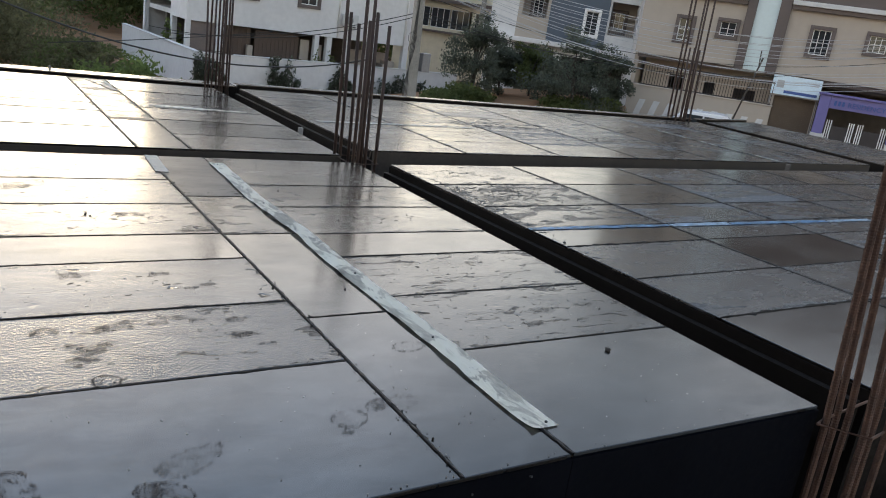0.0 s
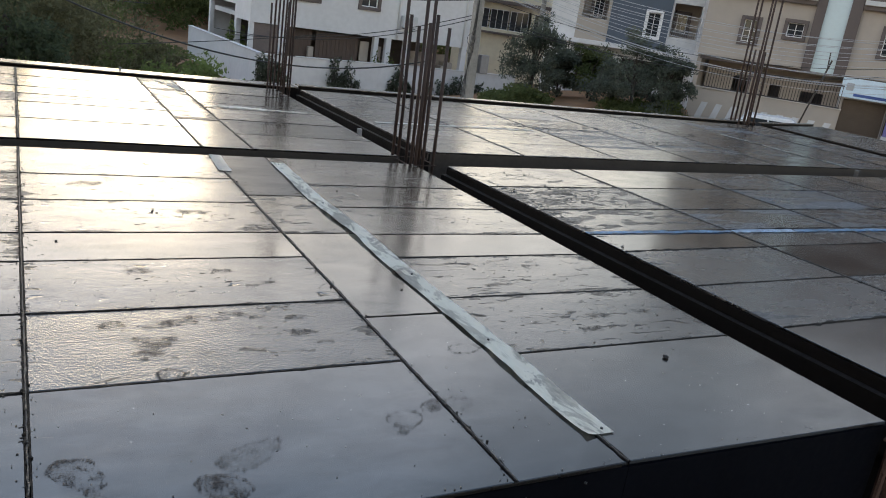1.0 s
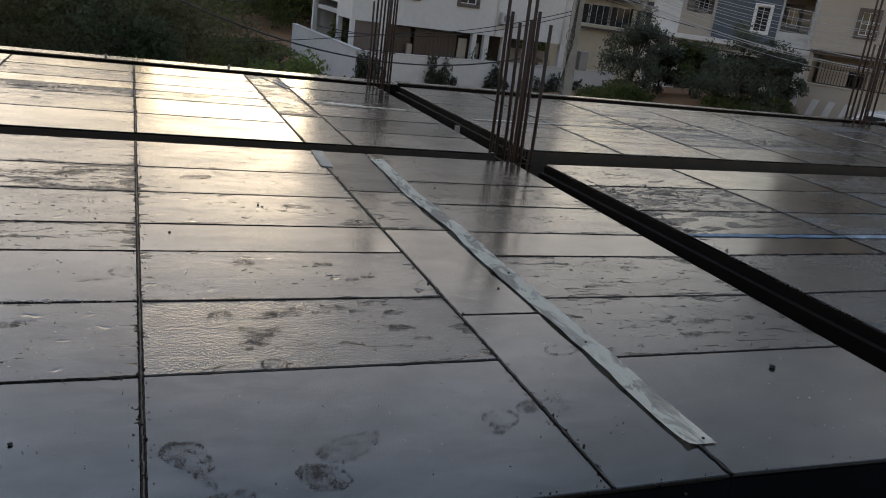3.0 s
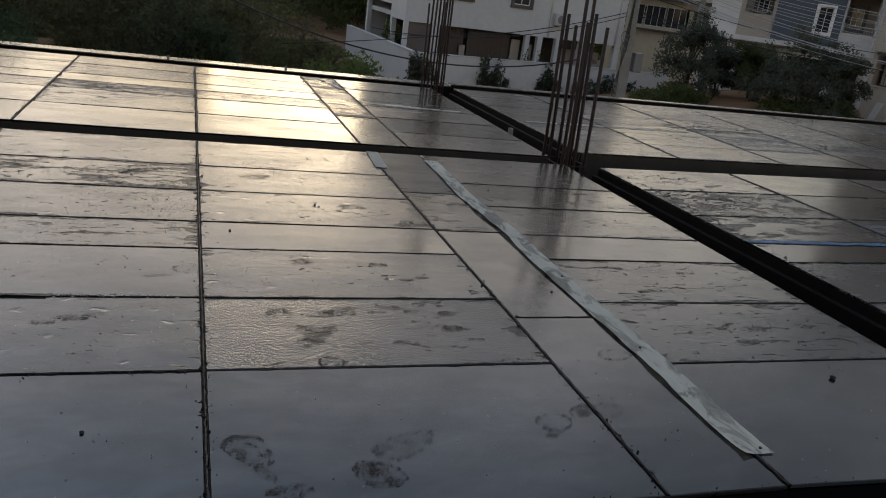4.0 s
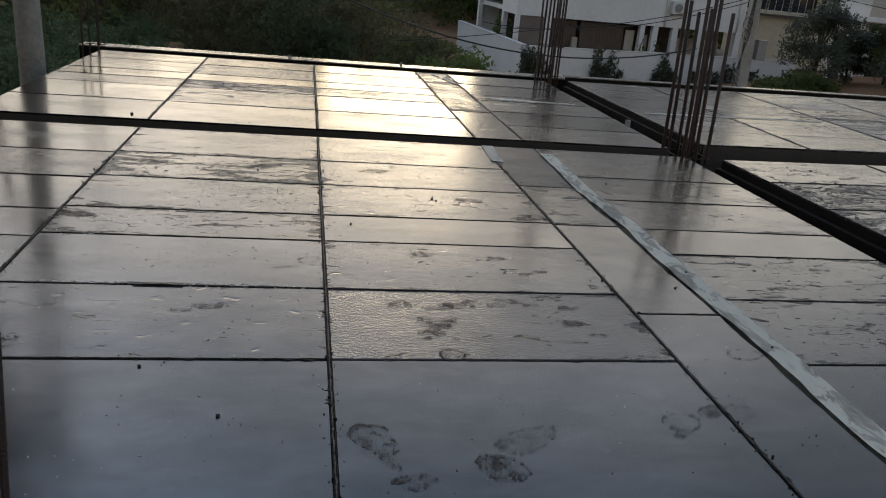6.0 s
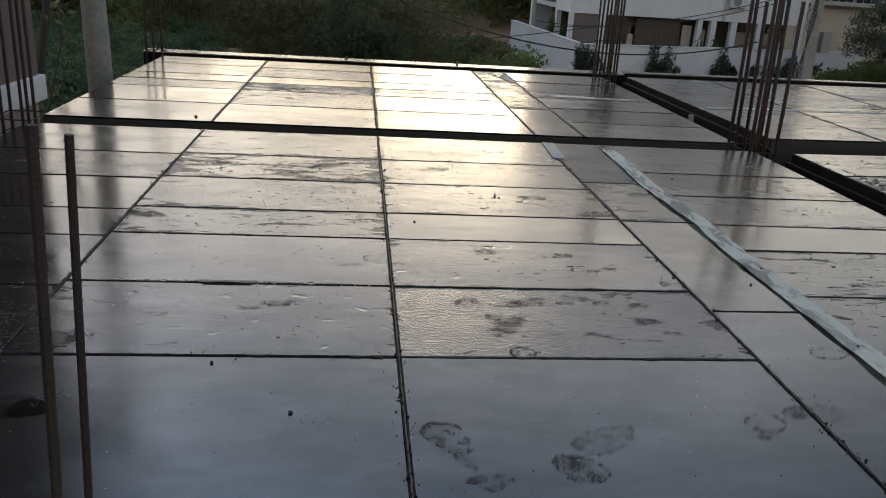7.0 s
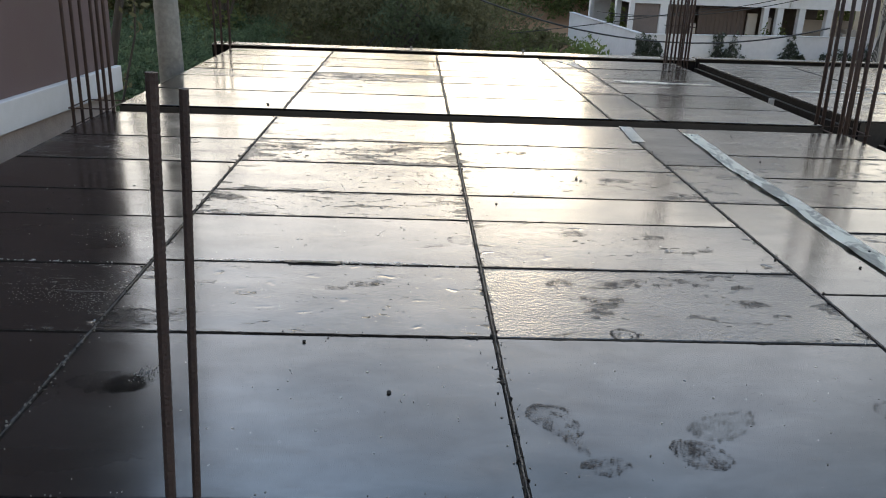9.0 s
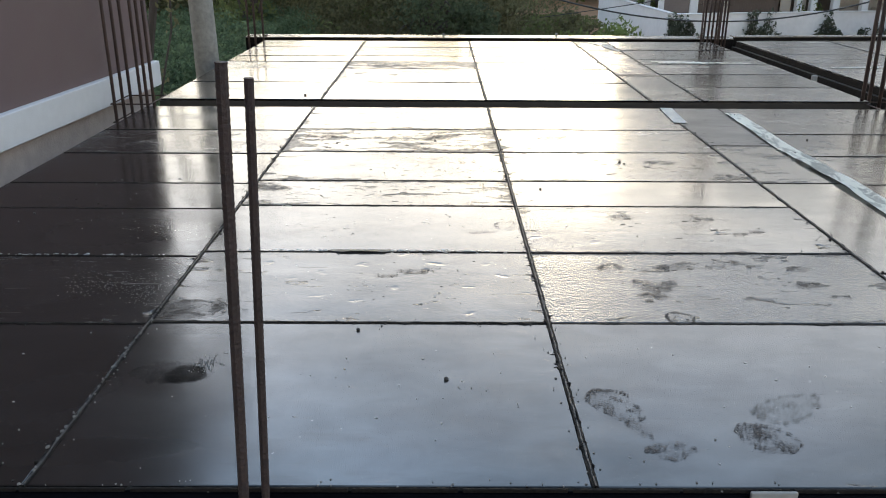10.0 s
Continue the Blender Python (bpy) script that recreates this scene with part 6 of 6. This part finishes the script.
window(sh, -3.1, -2.6, 2.0, 2.9, 1.24, BROWN, 2, False)
window(sh, 1.1, 1.6, 1.8, 2.7, 1.24, BROWN, 2, False)

part("roof", boxes((-5.2, 2.6, -0.3, 4.5, 4.7, 4.85), bevel=0.01), WHITE_DULL, sh)
# beige apartment house with the purple gate
BZ, BN = -2.5, 40
bh = thing("beige_house", "beige apartment house with brown trim and grille windows", "house", group="houses", m=frame_of(56, BN))
bw = [(-6.20, -5.60, 1.83, 2.80), (-4.33, -3.64, 2.29, 2.90), (-0.38, 0.37, 2.0, 3.08), (1.90, 2.62, 2.42, 3.12), (4.4, 5.2, 2.0, 3.1)]
part("wall", wall_sheet(bmesh.new(), -7.98, 7.5, 1.0, 12.0, 0, 0.23, bw), BEIGE, bh)
part("ground_wall", wall_sheet(bmesh.new(), -7.6, -1.5, BZ, 0.9, 1.2, 1.4, [(-6.3, -5.6, -1.0, 0.2), (-4.6, -4.1, -0.9, 0.1), (-3.2, -2.2, -2.4, 0.0)]), BEIGE, bh)
part("side_wall", boxes((-7.98, -7.78, 0.23, 6, BZ, 12.0)), BEIGE, bh)
part("side_wall", boxes((7.3, 7.5, 0.23, 6, BZ, 12.0)), BEIGE, bh)
part("back_wall", boxes((-7.55, 7.3, 5.8, 6, BZ, 12.0)), INTERIOR_SHADE, bh)
part("floor_slab", boxes((-7.55, 7.3, 0.23, 5.8, 0.82, 0.98)), CONC, bh)
part("pilaster", boxes((-3.34, -2.94, -0.16, 0, 0.86, 12.0), bevel=0.01), BROWN, bh)
part("pilaster", boxes((-1.98, -1.50, -0.16, 0, 0.86, 12.0), bevel=0.01), BROWN, bh)
part("panel", boxes((-2.94, -1.98, -0.05, -0.002, 0.95, 12.0)), PANEL, bh, "pale blue smooth panel strip")
part("ledge", boxes((-7.8, -3.34, -0.32, 0, 0.98, 1.12), (-1.5, 7.6, -0.32, 0, 0.98, 1.12), bevel=0.012), BEIGE, bh)
part("ledge_band", boxes((-7.78, -3.34, -0.18, -0.002, 0.80, 0.975), (-1.5, 7.55, -0.18, -0.002, 0.80, 0.975)), BROWN, bh, "brown band below the ledge")
part("cornice", boxes((-7.8, -3.36, -0.30, 0, 3.92, 4.08), (-1.48, 7.6, -0.30, 0, 3.98, 4.18), bevel=0.012), WHITE_DULL, bh, "pale cornice")
part("cornice_band", boxes((-7.78, -3.36, -0.20, -0.002, 3.74, 3.915), (-1.48, 7.55, -0.20, -0.002, 3.80, 3.975)), BROWN, bh)
part("upper_band", boxes((-1.48, 7.55, -0.10, -0.002, 4.18, 12.0)), BROWN, bh)
for u0, u1, z0, z1 in bw:
    window(bh, u0, u1, z0, z1, 0.0, BROWN, 2 if u1 - u0 < 0.7 else 3, True, "white-framed window in a brown surround", 0)
# open ground floor: shop front, banner, gate portal
part("shop_wall", wall_sheet(bmesh.new(), -1.5, 0.55, BZ, 0.80, 0.02, 0.2, [(-1.3, 0.45, BZ + 0.01, 0.02)]), BEIGE, bh)
shu = part("shutter", boxes((-1.3, 0.45, 0.125, 0.14, BZ, 0.02)), SHUTTER, bh, "brown rolling shutter, closed")
for i in range(31):
    part("slat", boxes((-1.29, 0.44, 0.10, 0.122, BZ + 0.08 * i, BZ + 0.08 * i + 0.074)), SHUTTER, shu)
part("gate_hall_wall", boxes((0.55, 7.3, 2.6, 2.75, BZ, 0.8)), INTERIOR_SHADE, bh)
part("gate_hall_ceiling", boxes((0.55, 7.3, 0.23, 2.6, 0.66, 0.80)), INTERIOR_SHADE, bh)

bn = thing("banner", "pale blue printed shop banner with unreadable writing", "banner", m=frame_of(56, BN - 0.45) @ pose(-1.5, 0, 0.1))
part("cloth", boxes((0, 2.05, 0.0, 0.02, 0.0, 0.84)), BANNER, bn)
part("print", boxes((0.55, 1.95, -0.006, -0.001, 0.08, 0.20)), INK, bn, "dark blue strip")
for r in ((1.45, 1.95, -0.006, -0.001, 0.62, 0.66), (1.55, 1.95, -0.006, -0.001, 0.54, 0.57), (0.2, 0.5, -0.006, -0.001, 0.3, 0.62)):
    part("print", boxes(r), WIRE, bn, "faint grey print")
for u in (0.02, 1.98):
    part("pole", boxes((u, u + 0.04, 0.02, 0.06, -2.6, 0)), STEEL, bn)

gp = thing("gate_portal", "purple gate portal with dark steel leaves and silver bars", "gate", m=frame_of(56, BN - 1.2))
part("pier", boxes((0.58, 1.02, 0, 0.5, -1.25, 0.42), bevel=0.015), PURPLE, gp)
part("pier", boxes((3.55, 4.05, 0, 0.5, -1.25, 0.42), bevel=0.015), PURPLE, gp)
for u in (0.55, 3.52):
    part("pier_base", boxes((u, u + 0.53, -0.03, 0.53, BZ, -1.25), bevel=0.01), WHITE_DULL, gp, "white lower pier")
part("lintel", boxes((1.02, 3.55, 0, 0.5, -0.12, 0.42), bevel=0.012), PURPLE, gp)
part("roof_slab", boxes((0.5, 4.2, -0.1, 1.3, 0.42, 0.50), bevel=0.01), PURPLE, gp)
for k, (u0, u1) in enumerate(((1.05, 2.25), (2.30, 3.52))):
    lf = part("gate_leaf", boxes((u0, u1, 0.25, 0.29, BZ + 0.05, -0.85)), GATE_DARK, gp, "dark sheet-steel gate leaf")
    for s in (0, 1):
        for j in range(3):
            u = (u0 + 0.06 + 0.09 * j) if s == 0 else (u1 - 0.06 - 0.09 * j)
            part("silver_bar", boxes((u - 0.02, u + 0.02, 0.215, 0.25, BZ + 0.1, -0.62)), SASH, lf)
txt = bpy.data.curves.new("sign_text", "FONT")
txt.body, txt.size, txt.extrude, txt.align_x = "RESIDENCY", 0.29, 0.012, "LEFT"
tmp = bpy.data.objects.new("sign_text", txt)
scene.collection.objects.link(tmp)
tm = bpy.data.meshes.new_from_object(tmp.evaluated_get(bpy.context.evaluated_depsgraph_get()))
bpy.data.objects.remove(tmp)
tm.materials.clear()
tm.materials.append(INK)
lt = new("sign_letters", tm)
lt.parent, lt.matrix_basis = gp, pose(1.72, -0.02, 0.02, 90, 0, 0)
part("sign_bar", boxes((1.18, 1.28, -0.03, -0.003, 0.02, 0.22), (1.34, 1.44, -0.03, -0.003, 0.02, 0.22), (1.50, 1.60, -0.03, -0.003, 0.02, 0.22)), INK, gp)
part("sign_emblem", boxes((3.62, 3.90, -0.03, -0.003, 0.0, 0.20), bevel=0.01), RED_INK, gp, "red emblem")

# boundary wall with railing and painted slants before the beige house
bf = thing("boundary_wall", "beige boundary wall with pale slanted panels and a steel railing", "wall", group="boundary walls", kind="structure", m=frame_of(52, 36.5))
part("wall", boxes((-4.55, 1.35, 0, 0.2, BZ - 0.4, -0.38)), BEIGE, bf)
part("coping", boxes((-4.6, 1.4, -0.04, 0.24, -0.38, -0.32), bevel=0.008), BEIGE, bf)
for i in range(9):
    bm = bmesh.new()
    u = -4.3 + 0.62 * i
    vs = [bm.verts.new((u + a, y, z)) for y in (-0.012, -0.001) for a, z in ((0, -1.9), (0.26, -1.9), (0.52, -0.95), (0.26, -0.95))]
    bm.faces.new(vs[3::-1]), bm.faces.new(vs[4:])
    for k in range(4):
        bm.faces.new((vs[k], vs[(k + 1) % 4], vs[4 + (k + 1) % 4], vs[4 + k]))
    bmesh.ops.recalc_face_normals(bm, faces=bm.faces[:])
    part("slant_panel", bm, WHITE_DULL, bf)
railing(bf, -4.2, 1.3, -0.32, 0.62, 0.08, 0.115, GATE_DARK)
bm = bmesh.new()
tube(bm, [at(51.8, -4.4, 33.5), at(52.9, 0.45, 33.5)], 0.034, 8)
tube(bm, [at(52.75, 0.0, 33.5), at(52.7, 0.9, 33.5)], 0.024, 6)
single("leaning_post", bm, BARK, "grey wooden post leaning before the beige house", "post", smooth=True)

# parked white car behind the far corner
c0 = frame_of(50.4, 33)
car = thing("car", "white parked car half hidden behind the deck", "car", m=c0 @ pose(-2.1, 0, -2.28))
bm = boxes((0, 4.0, 0, 1.65, 0.28, 0.82), bevel=0.10)
part("body", bm, CAR, car)
bm = bmesh.new()
prof = [(0.55, 0.82), (1.15, 1.38), (2.75, 1.42), (3.6, 0.82)]
a, b = [bm.verts.new((x, 0.14, z)) for x, z in prof], [bm.verts.new((x, 1.51, z)) for x, z in prof]
bm.faces.new(a[::-1]), bm.faces.new(b)
for k in range(3):
    bm.faces.new((a[k], a[k + 1], b[k + 1], b[k]))
bmesh.ops.recalc_face_normals(bm, faces=bm.faces[:])
bmesh.ops.bevel(bm, geom=bm.edges[:], offset=0.06, segments=2, affect="EDGES")
part("cabin", bm, CAR, car)
part("window", boxes((1.2, 1.9, 0.10, 0.135, 0.9, 1.27), (1.96, 2.7, 0.10, 0.135, 0.9, 1.27), bevel=0.01), GLASS, car)
for x in (0.75, 3.2):
    for y in (0.05, 1.42):
        wl = part("wheel", tube(bmesh.new(), [(x, y, 0.30), (x, y + 0.18, 0.30)], 0.30, 16), RUBBER, car)
        part("rim", tube(bmesh.new(), [(x, y - 0.006, 0.30), (x, y + 0.186, 0.30)], 0.17, 12), STEEL, wl)

# ---- poles and wires ----
pb = at(29.85, 0, 27)
up = thing("utility_pole", "pale concrete utility pole with coiled cables", "utility pole", group="poles", m=pose(pb.x, pb.y, -3.3))
bm = bmesh.new()
for z0, z1, w0, w1 in ((0, 9.5, 0.18, 0.11),):
    a = [bm.verts.new((sx * w0, sy * w0 * 0.8, z0)) for sx, sy in ((-1, -1), (1, -1), (1, 1), (-1, 1))]
    b = [bm.verts.new((sx * w1 - 0.28, sy * w1 * 0.8, z1)) for sx, sy in ((-1, -1), (1, -1), (1, 1), (-1, 1))]
    bm.faces.new(a[::-1]), bm.faces.new(b)
    for k in range(4):
        bm.faces.new((a[k], a[(k + 1) % 4], b[(k + 1) % 4], b[k]))
bmesh.ops.bevel(bm, geom=bm.edges[:], offset=0.02, segments=1, affect="EDGES")
part("shaft", bm, CONC, up)
for k, (r0, z) in enumerate(((0.15, 3.75), (0.11, 3.42))):
    bm = tube(bmesh.new(), [(-0.38 + r0 * math.cos(i * math.tau / 20), -0.26 - 0.01 * k, z + r0 * 1.2 * math.sin(i * math.tau / 20)) for i in range(21)], 0.009, 5)
    part("cable_coil", bm, CABLE, up)
for k in range(4):
    part("drop_cable", tube(bmesh.new(), [(-0.26 - 0.05 * k, -0.16, 1.1 + 0.2 * k), (-0.30 - 0.04 * k, -0.17, 2.3), (-0.36 + 0.05 * k, -0.18, 3.4), (-0.22, -0.17, 5.2)], 0.012, 5), CABLE, up, "black cable down the pole")
part("meter_box", boxes((0.15, 0.45, -0.2, 0.05, 2.7, 3.3), bevel=0.01), STEEL, up)
p2 = at(34.0, 0, 44)
bm = tube(bmesh.new(), [(p2.x, p2.y, -3.3), (p2.x, p2.y, 7)], [0.16, 0.10], 8)
single("utility_pole", bm, CONC, "dark weathered pole with cables by the cream house", "utility pole", group="poles", smooth=True)


def wire(a, b, sag, r, material, label):
    A, B = at(*a), at(*b)
    pts = [A.lerp(B, i / 24) - Vector((0, 0, 4 * sag * (i / 24) * (1 - i / 24))) for i in range(25)]
    return single("overhead_wire", tube(bmesh.new(), pts, r, 5), material, label, "cable", group="overhead wires", smooth=True)


pale, black = "pale overhead wire in front of the houses", "black service cable strung over the plot"
for a, b, sag, m in (((29.4, 3.6, 27), (66, 3.6, 33), 1.30, WIRE), ((29.4, 3.3, 27), (66, 3.55, 33), 1.42, WIRE), ((29.4, 3.9, 27), (66, 3.3, 33), 1.05, WIRE), ((29.5, 3.2, 27), (66, 3.45, 33), 1.6, WIRE),
                     ((29.5, 2.9, 27), (66, 1.9, 33), 1.5, WIRE), ((29.5, 2.2, 27), (64, 1.0, 33), 1.35, WIRE), ((29.5, 2.0, 27), (64, 0.8, 33), 1.3, WIRE), ((30, 1.2, 27), (64, 2.4, 34), 1.2, CABLE)):
    wire(a, b, sag, 0.010, m, pale)
for k in range(7):
    wire((29.4, 3.55 - 0.24 * k, 27), (66, 3.9 - 0.42 * k, 33), 1.15 + 0.09 * k, 0.007, WIRE, "thin pale wire in the bundle before the houses")
for a, b, sag in (((30.0, 0.1, 27), (56, -0.1, 34), 0.75), ((30.1, -0.2, 27), (44, -1.1, 34), 0.25), ((29.6, 0.05, 27), (13, -3.6, 30), 0.35), ((29.6, -0.2, 27), (12.0, -3.3, 32), 0.55), ((29.5, 1.0, 27), (12, 1.5, 36), 0.6)):
    wire(a, b, sag, 0.013, CABLE, black)
wire((26.5, -3.6, 25), (-3.0, -0.4, 20), 1.05, 0.022, CABLE, "thick black cable hanging in a long curve")
wire((6.0, -5.1, 24), (20, -2.6, 26), 0.05, 0.012, CABLE, black)
wire((8, -2.3, 30), (-12, -0.3, 28), 0.4, 0.012, CABLE, black)

# ---- the sheets of the deck, one by one ----
random.seed(9)


def sheet_mesh(corners, surface):
    cx, cy = sum(p[0] for p in corners) / 4, sum(p[1] for p in corners) / 4
    ring = [(p[0] - cx, p[1] - cy) for p in corners]
    inner = [(x * (1 - 0.003 / max(abs(x), 0.02)), y * (1 - 0.003 / max(abs(y), 0.02))) for x, y in ring]
    vs = [(x, y, -0.012) for x, y in ring] + [(x, y, -0.0015) for x, y in ring] + [(x, y, 0.0) for x, y in inner]
    fs = [(3, 2, 1, 0), (8, 9, 10, 11)]
    for k in range(4):
        j = (k + 1) % 4
        fs += [(k, j, 4 + j, 4 + k), (4 + k, 4 + j, 8 + j, 8 + k)]
    me = bpy.data.meshes.new("sheet")
    me.from_pydata(vs, [], fs)
    me.materials.append(surface)
    return me, (cx, cy)


def inside(ring, x, y):
    hit = False
    for (x0, y0), (x1, y1) in zip(ring, ring[1:] + ring[:1]):
        if (y0 > y) != (y1 > y) and x < (x1 - x0) * (y - y0) / (y1 - y0) + x0:
            hit = not hit
    return hit


for corners, surface in SHEETS:
    me, (cx, cy) = sheet_mesh(corners, surface)
    base = next((ob for ob, ring in DECKS if inside(ring, cx, cy)), DECKS[0][0])
    ob = new("sheet", me)
    ob.parent = base
    ob.matrix_basis = pose(cx, cy, -0.0004 * random.random(), random.gauss(0, 0.10), random.gauss(0, 0.05), 0)
